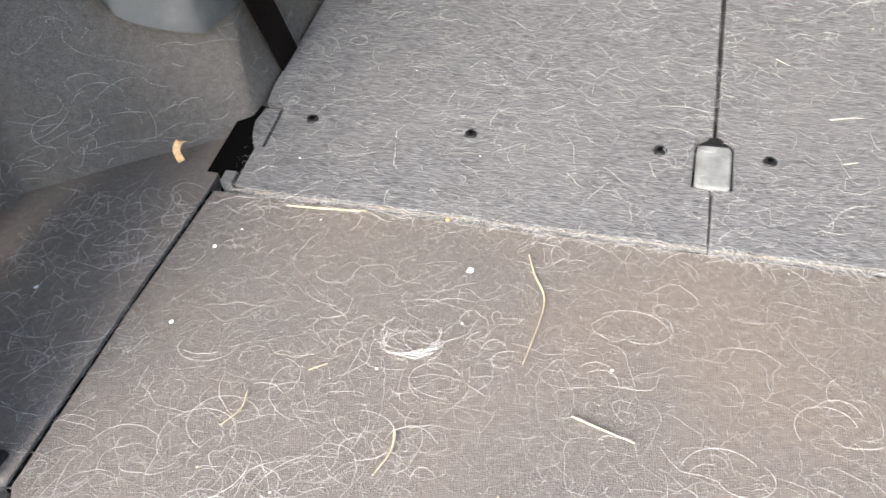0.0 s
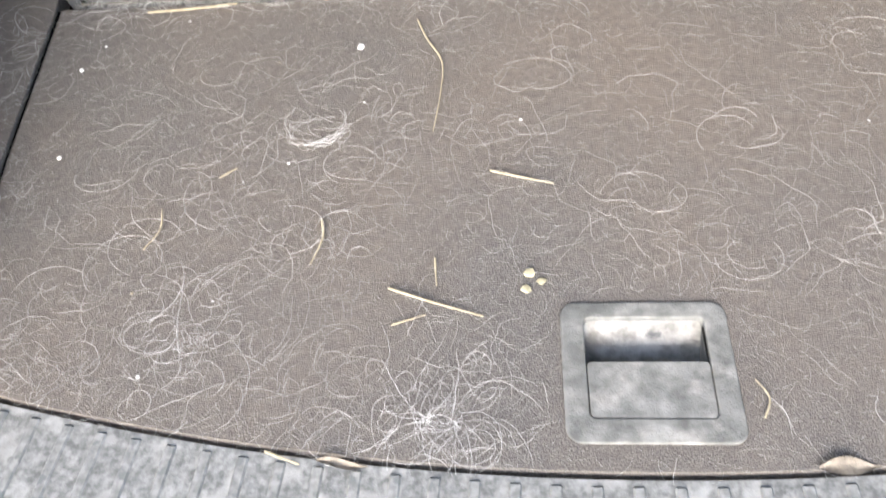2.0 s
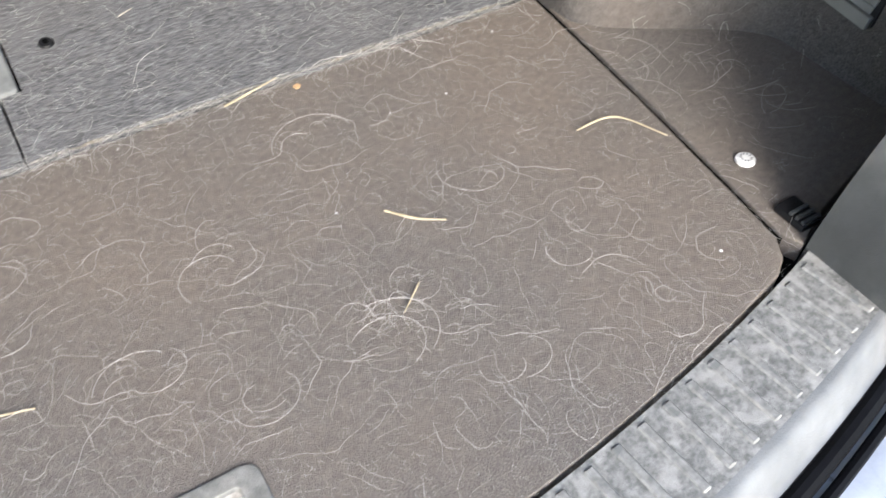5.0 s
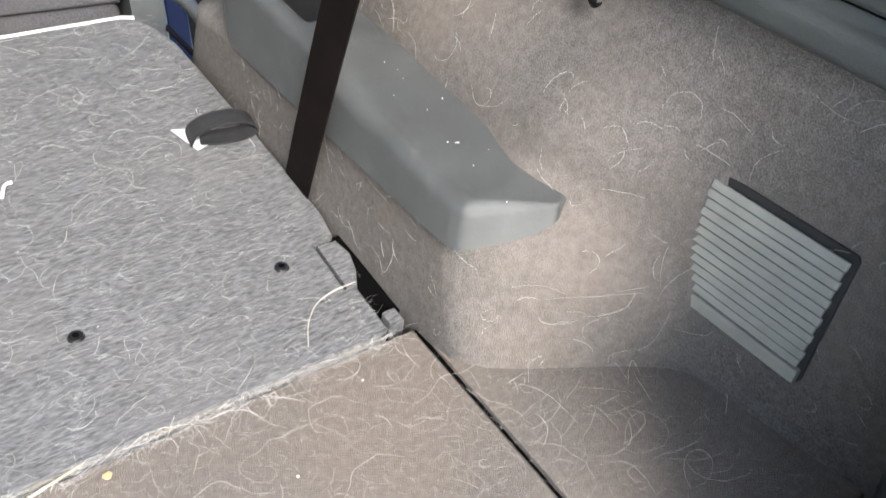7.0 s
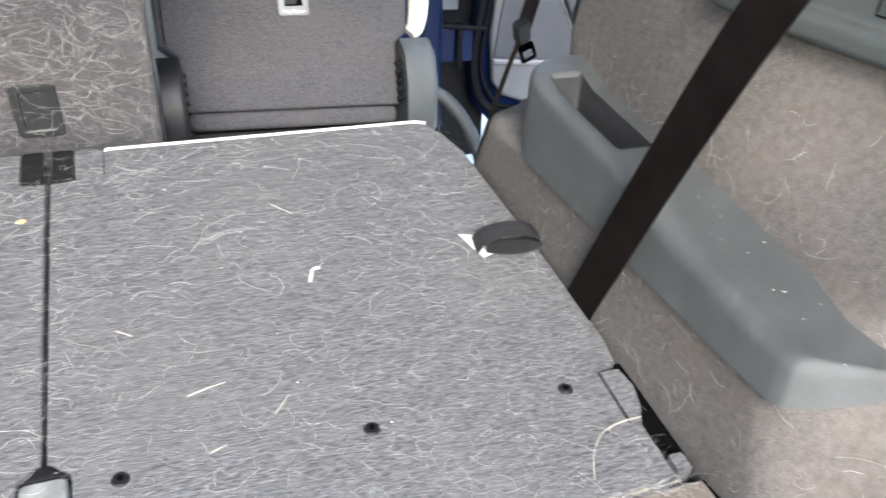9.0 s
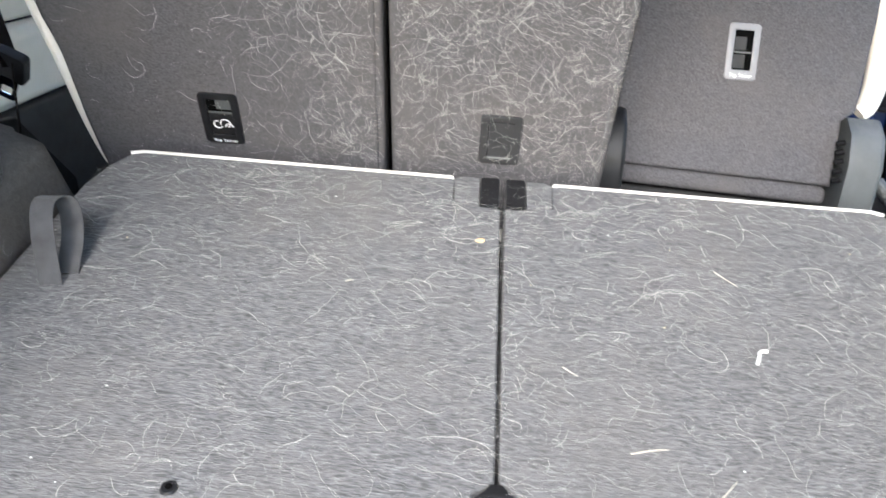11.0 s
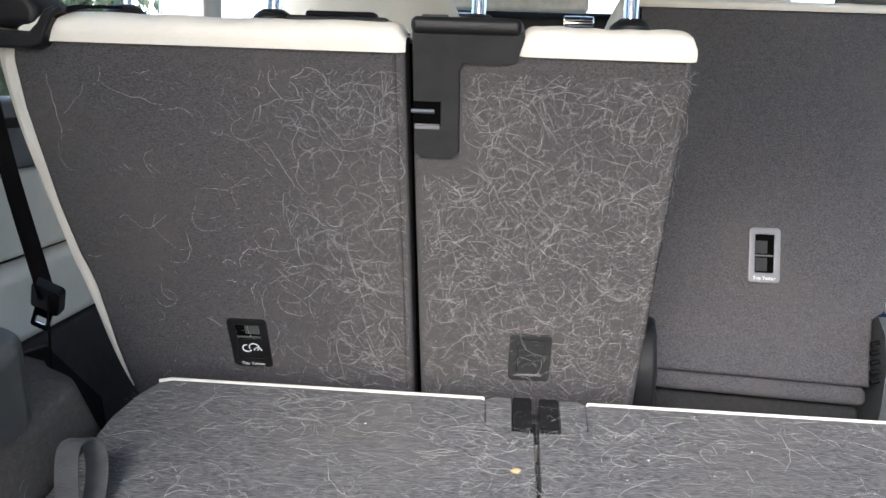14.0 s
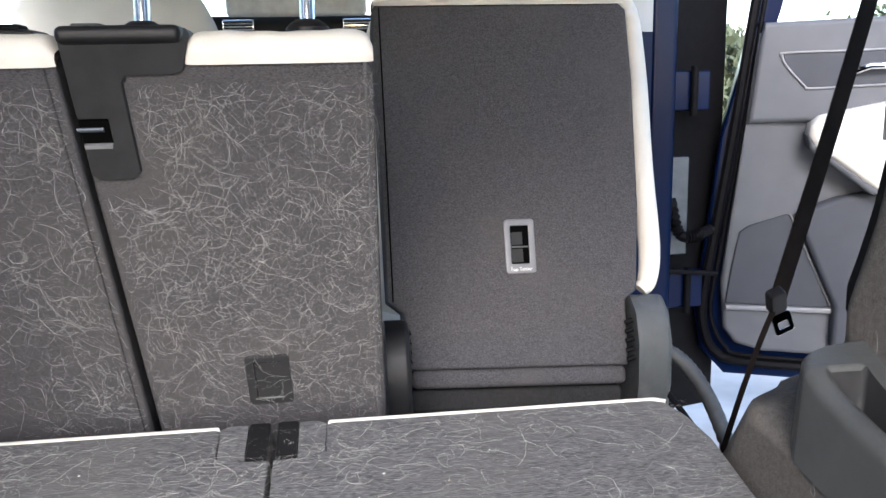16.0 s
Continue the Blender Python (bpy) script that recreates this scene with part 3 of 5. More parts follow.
    vent = part("grille_frame", mirror(slab(rounded(-0.0595, -0.0595, 0.0595, 0.0580, 0.005), 0.001, -0.006, gm, 0.001), sx), PLASTIC_SOFT, trim)
    for i in range(12):
        m = gm @ Matrix.Translation((0.0006 * (-1) ** i, -0.0400 + i * 0.0081, 0.0045)) @ Matrix.Rotation(radians(-14), 4, "X")
        part("slat", mirror(boxed((-0.0555, -0.0034, -0.0011), (0.0555, 0.0034, 0.0011), 0.0006, m, 1), sx), GRILLE, vent)
    part("grille_lip", mirror(boxed((-0.0575, -0.0580, 0.0), (0.0575, -0.0455, 0.0065), 0.0015, gm), sx), GRILLE, vent, "pale lower lip of the grille")
    # bag hook in a grubby recess
    hook = part("hook_plate", mirror(slab(rounded(-0.047, 0.279, -0.022, 0.298, 0.006), -0.001, -0.012, Matrix(((0, 0, -1, 0.6665), (1, 0, 0, 0), (0, 1, 0, 0), (0, 0, 0, 1))), 0.002), sx), FABRIC_DARK, trim, "grubby recess round the hook")
    part("hook", mirror(tube(bend([(0.668, -0.037, 0.291), (0.656, -0.038, 0.289), (0.651, -0.039, 0.281), (0.655, -0.039, 0.275)], 5), 0.0052, 10), sx), RUBBER, hook, "folding bag hook")
    part("hook_rim", mirror(boxed((0.650, -0.0445, 0.277), (0.656, -0.0425, 0.293), 0.0008), sx), PLASTIC, hook, "worn grey hook edge")

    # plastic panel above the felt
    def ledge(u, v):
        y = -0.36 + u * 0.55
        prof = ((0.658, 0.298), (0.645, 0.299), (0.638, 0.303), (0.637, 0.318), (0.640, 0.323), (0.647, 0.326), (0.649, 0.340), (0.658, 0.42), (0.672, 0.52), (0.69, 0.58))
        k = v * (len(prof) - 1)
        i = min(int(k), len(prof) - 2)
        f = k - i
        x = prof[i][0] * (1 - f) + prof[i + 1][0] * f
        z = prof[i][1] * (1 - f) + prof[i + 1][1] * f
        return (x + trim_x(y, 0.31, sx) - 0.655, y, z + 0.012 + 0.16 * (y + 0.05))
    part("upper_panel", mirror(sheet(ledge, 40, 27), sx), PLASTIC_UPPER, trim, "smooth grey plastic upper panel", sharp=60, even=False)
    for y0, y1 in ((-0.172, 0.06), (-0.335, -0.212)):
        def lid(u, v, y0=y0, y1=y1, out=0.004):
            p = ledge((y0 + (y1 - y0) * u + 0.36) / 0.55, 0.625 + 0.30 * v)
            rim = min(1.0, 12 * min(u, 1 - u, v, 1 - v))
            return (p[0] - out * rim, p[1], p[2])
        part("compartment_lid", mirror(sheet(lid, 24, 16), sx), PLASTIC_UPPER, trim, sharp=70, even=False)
        edge = [lid(u, v, y0, y1, 0.002) for u, v in [(t, 0) for t in np.linspace(0, 1, 12)] + [(1, t) for t in np.linspace(0.1, 1, 8)] + [(1 - t, 1) for t in np.linspace(0.1, 1, 8)] + [(0, 1 - t) for t in np.linspace(0.1, 1, 8)]]
        part("lid_gap", mirror(tube([(x - 0.001, y, z) for x, y, z in edge], 0.0007, 5), sx), GAP, trim)
    # rubber edge strip up the front of the trim
    zs = np.linspace(0.27, 0.66, 14)
    part("edge_strip", mirror(ribbon([(trim_x(front_y(z, sx) - 0.016, z, sx) - 0.002, front_y(z, sx) - 0.016, z) for z in zs], (0.25, 1, 0), 0.026, 0.004), sx), RUBBER, trim, "dark rubber edge strip")
    # rear pillar foot
    def pillar(u, v):
        z = -0.035 + 0.75 * u
        a = v * math.pi
        base = Vector((0.478 + 0.20 * smooth(0, 1, v), -0.392 + 0.062 * v - 0.05 * math.sin(a) * 0.3))
        out = 0.14 * smooth(0.0, 0.6, u) * (1 - v)
        return (base.x + out, base.y - 0.015 * u, z)
    part("pillar_foot", mirror(sheet(pillar, 20, 14), sx), PLASTIC, trim, "grey plastic tailgate pillar trim", sharp=70, even=False)
    bm = sheet(lambda u, v: (0.475 + 0.14 * smooth(0.0, 0.6, u), -0.392 - 0.015 * u - 0.10 * v, -0.035 + 0.75 * u), 16, 4)
    part("pillar_side", mirror(bm, sx), PLASTIC, trim, sharp=70, even=False)
    # lashing clip by the pillar
    clip = part("clip_block", mirror(boxed((0.484, -0.382, -0.002), (0.507, -0.352, 0.006), 0.003), sx), PLASTIC_DARK, trim, "small black ribbed clip")
    for i in range(3):
        part("rib", mirror(boxed((0.486, -0.380 + i * 0.006, 0.005), (0.505, -0.377 + i * 0.006, 0.0085), 0.0008), sx), PLASTIC, clip)

    belt = thing("seat_belt", "dark brown-black seat belt webbing rising beside the folded back", "seat belt", "third-row belts")
    pts = bend([(0.506, 0.222, 0.030), (0.503, 0.207, 0.060), (0.501, 0.098, 0.255), (0.503, 0.020, 0.388), (0.53, -0.06, 0.53), (0.58, -0.12, 0.66)], 6)
    part("webbing", mirror(ribbon(pts, (0, 0.8, 0.3), 0.046, 0.0016), sx), WEB, belt)
    return trim


for sx in (-1, 1):
    side_trim(sx)


# ---- second-row bench ----
def top_cap(x0, x1, parent, y, z, h=0.029, depth=0.105):
    """A padded leather roll over the top of a seat back, from its felt's upper edge forwards."""
    prof = bend([(0, -0.0035, -0.002), (0, -0.0065, 0.35 * h), (0, -0.002, 0.75 * h), (0, 0.012, 0.97 * h), (0, 0.35 * depth, h), (0, 0.7 * depth, 0.95 * h), (0, 0.95 * depth, 0.6 * h), (0, depth, -0.2 * h)], 4)

    def roll(u, v):
        e = min(1.0, min(u, 1 - u) * (x1 - x0) / 0.016)
        pinch = math.sqrt(max(0, 1 - (1 - e) ** 2))
        p = prof[round(v * (len(prof) - 1))]
        sag = 0.0007 * math.sin(9 * u) + 0.0004 * math.sin(31 * u + 1)
        return (x0 + (x1 - x0) * u, y + 0.5 * depth + (p.y - 0.5 * depth) * (0.93 + 0.07 * pinch), z + (p.z + sag * (p.z > 0.01)) * (0.5 + 0.5 * pinch))
    part("leather_roll", sheet(roll, 44, len(prof) - 1), LEATHER, parent, "cream leather top roll", sharp=80, even=False)


def post(x, y, z, parent):
    part("headrest_post", tube([(x, y, z - 0.02), (x, y + 0.03, z + 0.17)], 0.0075, 14), CHROME, parent, "chrome headrest post")
    part("post_collar", tube([(x, y, z - 0.012), (x, y, z + 0.001), (x, y, z + 0.005), (x, y, z + 0.009)], lambda t: (0.021, 0.021, 0.017, 0.011)[min(3, round(3 * t))], 18), PLASTIC_DARK, parent, "black post collar")


def headrest(x0, x1, y, z, parent):
    part("headrest", boxed((x0, y - 0.035, z), (x1, y + 0.06, z + 0.17), 0.03, None, 4), LEATHER, parent, "cream leather headrest", sharp=60)


def label_on(text, m, size, parent, material=LETTER):
    cu = bpy.data.curves.new("lettering", "FONT")
    cu.body, cu.size, cu.extrude, cu.align_x = text, size, 0.0001, "CENTER"
    cu.materials.append(material)
    ob = new("lettering", cu)
    ob.matrix_world = m
    ob.parent = parent
    return ob


bench_l = thing("bench_seat", "charcoal felt seat back with cream leather edges and hair, upright", "seat", "second-row seat backs")
tl, bl = 0.545 / CL, 0.02 / CL
o = [(-0.157, bl), (-0.157, tl), (-0.550, tl - 0.002), (-0.561, tl - 0.006), (-0.567, tl - 0.025), (-0.572, 0.524), (-0.572, 0.459), (-0.569, 0.399), (-0.564, 0.329), (-0.559, 0.274), (-0.556, 0.176), (-0.553, 0.12), (-0.547, bl)]
part("felt_cover", slab(o, 0.0, -0.045, BENCH, 0.006, None, 3), FELT_SEAT, bench_l, sharp=50)
pts = [BENCH @ Vector((p.x - 0.005, p.y, -0.012)) for p in bend([(-0.562, tl + 0.004, 0), (-0.570, tl - 0.03, 0), (-0.574, 0.50, 0), (-0.573, 0.44, 0), (-0.568, 0.33, 0), (-0.562, 0.26, 0), (-0.558, 0.176, 0), (-0.553, 0.12, 0), (-0.548, 0.09, 0)], 8)]
part("side_roll", tube(pts, lambda t: 0.0125 - 0.006 * t, 10), LEATHER, bench_l, "cream leather side roll")
part("seam", tube([BENCH @ Vector((-0.168, y, 0.0008)) for y in np.linspace(bl, tl, 12)], 0.0018, 6), FELT_SEAT, bench_l)
top_cap(-0.552, -0.156, bench_l, 0.4715, 0.545)
for x in (-0.458, -0.300):
    post(x, 0.512, 0.575, bench_l)
headrest(-0.49, -0.225, 0.53, 0.70, bench_l)
upright = Matrix(((1, 0, 0, 0), (0, 0, -1, 0.455), (0, 1, 0, 0), (0, 0, 0, 1)))
o = [(-0.600, 0.571), (-0.606, 0.556), (-0.600, 0.541), (-0.588, 0.535), (-0.532, 0.534), (-0.520, 0.539), (-0.514, 0.552), (-0.508, 0.566), (-0.497, 0.574), (-0.502, 0.579), (-0.516, 0.573), (-0.524, 0.560), (-0.532, 0.552), (-0.586, 0.553), (-0.594, 0.560)]
lever = part("release_lever_base", slab(o, 0.0, -0.07, upright, 0.004, None, 3), PLASTIC_DARK, bench_l, "black release lever housing", sharp=60)
o = [(-0.593, 0.558), (-0.595, 0.574), (-0.588, 0.588), (-0.574, 0.595), (-0.550, 0.595), (-0.535, 0.588), (-0.525, 0.575), (-0.528, 0.560), (-0.536, 0.555), (-0.586, 0.555)]
part("lever", slab(o, -0.008, -0.066, upright, 0.010, None, 4), PLASTIC_DARK, lever, sharp=60)
for k in (0, 1):
    part("lever_strap", tube(bend([(-0.508 + 0.012 * k, 0.462, 0.566 + 0.006 * k), (-0.495 + 0.014 * k, 0.472, 0.577), (-0.470 + 0.018 * k, 0.492, 0.580)], 6), 0.0018, 6), RUBBER, lever)
guide = part("belt_guide", boxed((-0.280, 0.482, 0.566), (-0.176, 0.53, 0.5775), 0.004), PLASTIC_DARK, bench_l, "black release handle tray")
part("grip", boxed((-0.262, 0.492, 0.576), (-0.19, 0.515, 0.583), 0.003), RUBBER, guide)

bench_m = thing("bench_seat", "narrow charcoal felt centre seat back thick with pale hair", "seat", "second-row seat backs")
o = [(-0.148, bl), (-0.150, 0.46), (-0.150, tl), (0.110, tl), (0.122, tl - 0.006), (0.126, tl - 0.02), (0.130, 0.3), (0.136, bl)]
part("felt_cover", slab(o, 0.0, -0.045, BENCH, 0.006, None, 3), FELT_SEAT, bench_m, sharp=50)
top_cap(-0.044, 0.126, bench_m, 0.4715, 0.545)
part("edge_seam", tube([BENCH @ Vector((0.118 + 0.008 * (1 - t), bl + (tl - bl) * t, 0.0006)) for t in np.linspace(0, 1, 14)], 0.0017, 6), FELT_BACK, bench_m, "pale hairy edge seam")
for x in (-0.087, 0.066):
    post(x, 0.508, 0.576, bench_m)
headrest(-0.13, 0.11, 0.53, 0.70, bench_m)
o = [(-0.149, 0.444 / CL), (-0.142, 0.438 / CL), (-0.110, 0.438 / CL), (-0.102, 0.446 / CL), (-0.102, 0.530 / CL), (-0.098, 0.536 / CL), (-0.055, 0.536 / CL), (-0.046, 0.540 / CL), (-0.040, 0.562 / CL), (-0.043, 0.568 / CL), (-0.149, 0.568 / CL),
     (-0.149, 0.498 / CL), (-0.1215, 0.498 / CL), (-0.1215, 0.473 / CL), (-0.149, 0.473 / CL)]
lock = part("lock_cover", slab(o, 0.0045, -0.02, BENCH, 0.002), PLASTIC_SOFT, bench_m, "black plastic lock cover")
# flat black plate in place of the shade inside the lock hole
part("lock_well", slab(rounded(-0.1495, 0.474 / CL, -0.1215, 0.498 / CL, 0.001), 0.0006, -0.01, BENCH), GAP, lock)
part("lock_bolt", tube([BENCH @ Vector((-0.152, 0.487 / CL, 0.001)), BENCH @ Vector((-0.128, 0.487 / CL, 0.001))], 0.0024, 10), SILVER, lock)
part("lock_lip", slab(rounded(-0.1485, 0.470 / CL, -0.1225, 0.4735 / CL, 0.0008), 0.0050, 0.0, BENCH, 0.0008), PLASTIC_LIGHT, lock)
part("lock_top", boxed((-0.150, 0.452, 0.562), (-0.043, 0.53, 0.578), 0.006, None, 3), PLASTIC_DARK, bench_m)
part("lock_button", boxed((-0.142, 0.475, 0.577), (-0.115, 0.50, 0.5815), 0.002), PLASTIC, bench_m)


def tether(x0, y0, x1, y1, m, parent, shell, name):
    w, h = x1 - x0, y1 - y0
    plate = part("tether_plate", slab(rounded(x0, y0, x1, y1, 0.006), 0.003, -0.004, m, 0.0018, rounded(x0 + 0.2 * w, y0 + 0.18 * h, x1 - 0.2 * w, y1 - 0.12 * h, 0.002)), shell, parent, name)
    # flat black plate paints the recess's shade onto the felt
    part("well", slab(rounded(x0 + 0.18 * w, y0 + 0.16 * h, x1 - 0.18 * w, y1 - 0.1 * h, 0.002), 0.0008, -0.004, m), GAP, plate)
    return plate


t1 = tether(-0.398, 0.137 / CL, -0.346, 0.212 / CL, BENCH, bench_l, PLASTIC_DARK, "black child seat tether anchor plate")
part("anchor_flap", slab(rounded(-0.387, 0.152 / CL, -0.356, 0.181 / CL, 0.001), 0.0022, -0.001, BENCH, 0.0006), PLASTIC_DARK, t1)
part("anchor_bar", slab(rounded(-0.387, 0.183 / CL, -0.356, 0.1855 / CL, 0.0005), 0.0022, -0.001, BENCH), PLASTIC, t1)
part("anchor_hole", slab(rounded(-0.3755, 0.189 / CL, -0.3563, 0.204 / CL, 0.001), 0.001, -0.001, BENCH), PLASTIC, t1)
bm = bmesh.new()
for cx, cy, r, a0, a1 in ((-0.3765, 0.167, 0.006, 90, 330), (-0.3670, 0.169, 0.0065, -60, 200), (-0.3625, 0.164, 0.005, 0, 180)):
    tube([BENCH @ Vector((cx + r * math.cos(radians(a)), cy / CL + r * math.sin(radians(a)), 0.0026)) for a in np.linspace(a0, a1, 12)], 0.0007, 6, bm)
part("pictogram", bm, LETTER, t1, "white anchor pictogram")
label_on("Top Tether", BENCH @ Matrix.Translation((-0.3715, 0.1405 / CL, 0.0032)), 0.0068, t1)
t2 = tether(-0.034, 0.140 / CL, 0.019, 0.213 / CL, BENCH, bench_m, PLASTIC_SOFT, "charcoal tether anchor plate with closed lid")
part("lid", slab(rounded(-0.0225, 0.1525 / CL, 0.0095, 0.203 / CL, 0.002), 0.0024, -0.001, BENCH, 0.0006), PLASTIC_SOFT, t2)
part("lid_lip", slab(rounded(-0.022, 0.1495 / CL, 0.009, 0.1515 / CL, 0.0004), 0.0036, 0.0, BENCH), LATCH, t2)

# ---- tipped single seat ----
tipped = thing("tipped_seat", "charcoal felt single seat back tipped forward with cream leather edges", "seat", "second-row seat backs")
o = [(0.178, 0.092), (0.176, 0.18), (0.152, 0.20), (0.150, 0.45), (0.148, 0.672), (0.153, 0.679), (0.560, 0.679), (0.5715, 0.668), (0.5735, 0.55), (0.568, 0.34), (0.5555, 0.20), (0.536, 0.185), (0.533, 0.080)]
part("felt_cover", slab(o, 0.0, -0.11, TIPPED, 0.007, None, 3), FELT_SEAT, tipped, sharp=50)
pts = [TIPPED @ Vector((p.x + 0.006, p.y, -0.022)) for p in bend([(0.560, 0.690, 0), (0.578, 0.665, 0), (0.582, 0.55, 0), (0.580, 0.40, 0), (0.583, 0.27, 0), (0.575, 0.215, 0), (0.562, 0.20, 0)], 8)]
part("side_roll", tube(pts, lambda t: 0.013 + 0.006 * math.sin(math.pi * t), 12), LEATHER, tipped, "cream leather side roll")
top_cap(0.150, 0.566, tipped, 1.050, 0.653, 0.014, 0.10)
part("left_seam", tube([TIPPED @ Vector((0.160, y, 0.0006)) for y in np.linspace(0.2, 0.674, 10)], 0.0014, 6), GAP, tipped)
# the lower fold is drawn darker than the upper one
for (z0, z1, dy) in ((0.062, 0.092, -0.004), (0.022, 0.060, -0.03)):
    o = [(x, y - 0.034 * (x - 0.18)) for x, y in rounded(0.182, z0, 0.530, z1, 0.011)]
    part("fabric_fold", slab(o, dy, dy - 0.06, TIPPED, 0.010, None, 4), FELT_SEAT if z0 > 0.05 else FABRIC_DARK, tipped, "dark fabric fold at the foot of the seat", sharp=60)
t3 = tether(0.342, 0.226 / CT, 0.391, 0.310 / CT, TIPPED, tipped, PLASTIC_LIGHT, "light grey tether anchor plate")
part("anchor_bar", slab(rounded(0.3525, 0.266 / CT, 0.381, 0.2685 / CT, 0.0005), 0.0016, -0.001, TIPPED), PLASTIC, t3)
for z0, z1 in ((0.2435, 0.264), (0.2705, 0.290)):
    part("anchor_block", slab(rounded(0.3525, z0 / CT, 0.371, z1 / CT, 0.001), 0.0013, -0.001, TIPPED), PLASTIC_SOFT, t3)
label_on("Top Tether", TIPPED @ Matrix.Translation((0.3665, 0.2305 / CT, 0.0032)), 0.0075, t3)
part("headrest_foot", boxed((0.49, 1.04, 0.665), (0.56, 1.12, 0.69), 0.008, None, 3), PLASTIC, tipped)
for x0, x1, y0, y1, tag in ((0.540, 0.597, 0.86, 1.0, "grey plastic hinge cover"), (0.139, 0.172, 0.72, 0.90, "dark plastic hinge cover")):
    sx0 = (x0 + x1) / 2
    o = [(y0 + 0.02, -0.05), (y0, 0.05), (y0 + 0.002, 0.12), (y0 + 0.02, 0.165), (y0 + 0.05, 0.185), (y0 + 0.09, 0.175), (y1, 0.13), (y1, -0.05)]
    m = Matrix(((0, 0, 1, 0), (1, 0, 0, 0), (0, 1, 0, 0), (0, 0, 0, 1)))
    part("hinge_cover", slab(o, x1, x0, m, 0.012, None, 4) if x0 > 0.3 else slab([(a, b + 0.02) for a, b in o], x1, x0, m, 0.008, None, 3), PLASTIC if x0 > 0.3 else PLASTIC_DARK, tipped, tag, sharp=50)
for x in (0.178, 0.532):
    bm = bmesh.new()
    for i in range(5):
        tube([(x - 0.006, 0.875 + 0.004 * i, 0.09 + 0.014 * i), (x + 0.006, 0.875 + 0.004 * i, 0.094 + 0.014 * i)], 0.004, 8, bm)
    part("hinge_mechanism", bm, RUBBER, tipped)
rail = thing("cable_conduit", "grey corrugated cable conduit curving down beside the tipped seat", "cable")
pts = bend([(0.585, 0.93, 0.085), (0.625, 0.92, 0.075), (0.655, 0.87, 0.03), (0.668, 0.80, -0.05), (0.66, 0.76, -0.12)], 14)
part("conduit", tube(pts, lambda t: 0.0125 + 0.0012 * math.sin(t * 170), 12), PLASTIC, rail, sharp=80)
part("plain_cable", tube(bend([(0.56, 0.9, 0.07), (0.60, 0.86, 0.02), (0.63, 0.79, -0.04), (0.64, 0.72, -0.1)], 8), 0.005, 8), RUBBER, rail)


def hanging_belt(sx):
    belt = thing("seat_belt", "black second-row seat belt hanging with its buckle tongue", "seat belt", "second-row belts")
    b = Vector((0.632, 0.628, 0.225)) if sx < 0 else Vector((0.626, 0.622, 0.245))
    part("webbing", mirror(ribbon(bend([(0.775, 0.665, 0.72), (0.71, 0.655, 0.48), b] if sx > 0 else [(0.745, 0.66, 0.72), (0.70, 0.655, 0.44), b], 6), (0.1, 1, 0.15) if sx < 0 else (0.9, 0.35, 0.1), 0.040 if sx < 0 else 0.030, 0.0016), sx), WEB, belt)
    part("tail_webbing", mirror(ribbon(bend([b, (0.614, 0.595, 0.14), (0.598, 0.565, 0.05), (0.597, 0.56, -0.05)] if sx < 0 else [b, (0.602, 0.617, 0.190), (0.578, 0.61, 0.129), (0.553, 0.60, 0.063), (0.535, 0.60, 0.01)], 6), (0.5, 0.8, 0.15) if sx < 0 else (-0.6, 0.35, 0.1), 0.044 if sx < 0 else 0.007, 0.0016), sx), WEB, belt)
    m = Matrix.Translation(b) @ Matrix.Rotation(radians(-22), 4, "Y") @ Matrix.Rotation(radians(25), 4, "X")
    buckle = part("tongue_body", mirror(slab(rounded(*((-0.02, -0.02, 0.02, 0.024) if sx < 0 else (-0.011, -0.016, 0.011, 0.020)), 0.006), 0.007, -0.007, m @ Matrix.Rotation(radians(90), 4, "X"), 0.003), sx), PLASTIC_DARK, belt)
    part("tongue", mirror(slab(rounded(-0.013, -0.045, 0.013, -0.016, 0.004), 0.0015, -0.0015, m @ Matrix.Rotation(radians(70), 4, "X"), 0.0008, rounded(-0.007, -0.038, 0.007, -0.028, 0.002)), sx), CHROME, buckle, "chrome buckle tongue")
    return belt


for sx in (-1, 1):
    hanging_belt(sx)

# ---- open rear door ----
hinge = Vector((0.895, 1.42))
swing = radians(66)
DOOR = Matrix(((math.sin(swing), 0, -math.cos(swing), hinge.x), (-math.cos(swing), 0, -math.sin(swing), hinge.y), (0, 1, 0, 0), (0, 0, 0, 1)))
door = thing("car_door", "dark blue rear door standing open with slate trim and cream armrest", "car door")
D0 = -0.155
o = [(-0.012, D0 + 0.15), (0.004, D0 + 0.06), (0.06, D0), (1.0, D0), (1.02, 0.3), (1.02, 0.64), (0.085, 0.64), (0.03, 0.4)]
part("shell", slab(o, -0.02, -0.14, DOOR, 0.008), PAINT, door, sharp=50)
for k, (name, mat_, rad, depth) in enumerate((("door_seal", RUBBER, 0.011, -0.012), ("inner_seal", RUBBER, 0.005, -0.006))):
    g = 0.018 * k
    pts = [DOOR @ Vector((x, y, depth)) for x, y, _ in bend([(0.104 + g, 0.80, 0), (0.082 + g, 0.62, 0), (0.060 + g, 0.43, 0), (0.030 + g, 0.2, 0), (0.008 + g, 0.03, 0), (0.014 + g, D0 + 0.105 + g, 0), (0.042 + g, D0 + 0.055 + g, 0), (0.11, D0 + 0.036 + g, 0), (0.4, D0 + 0.033 + g, 0), (0.95, D0 + 0.033 + g, 0)], 10)]
    part(name, tube(pts, rad, 8), mat_, door)
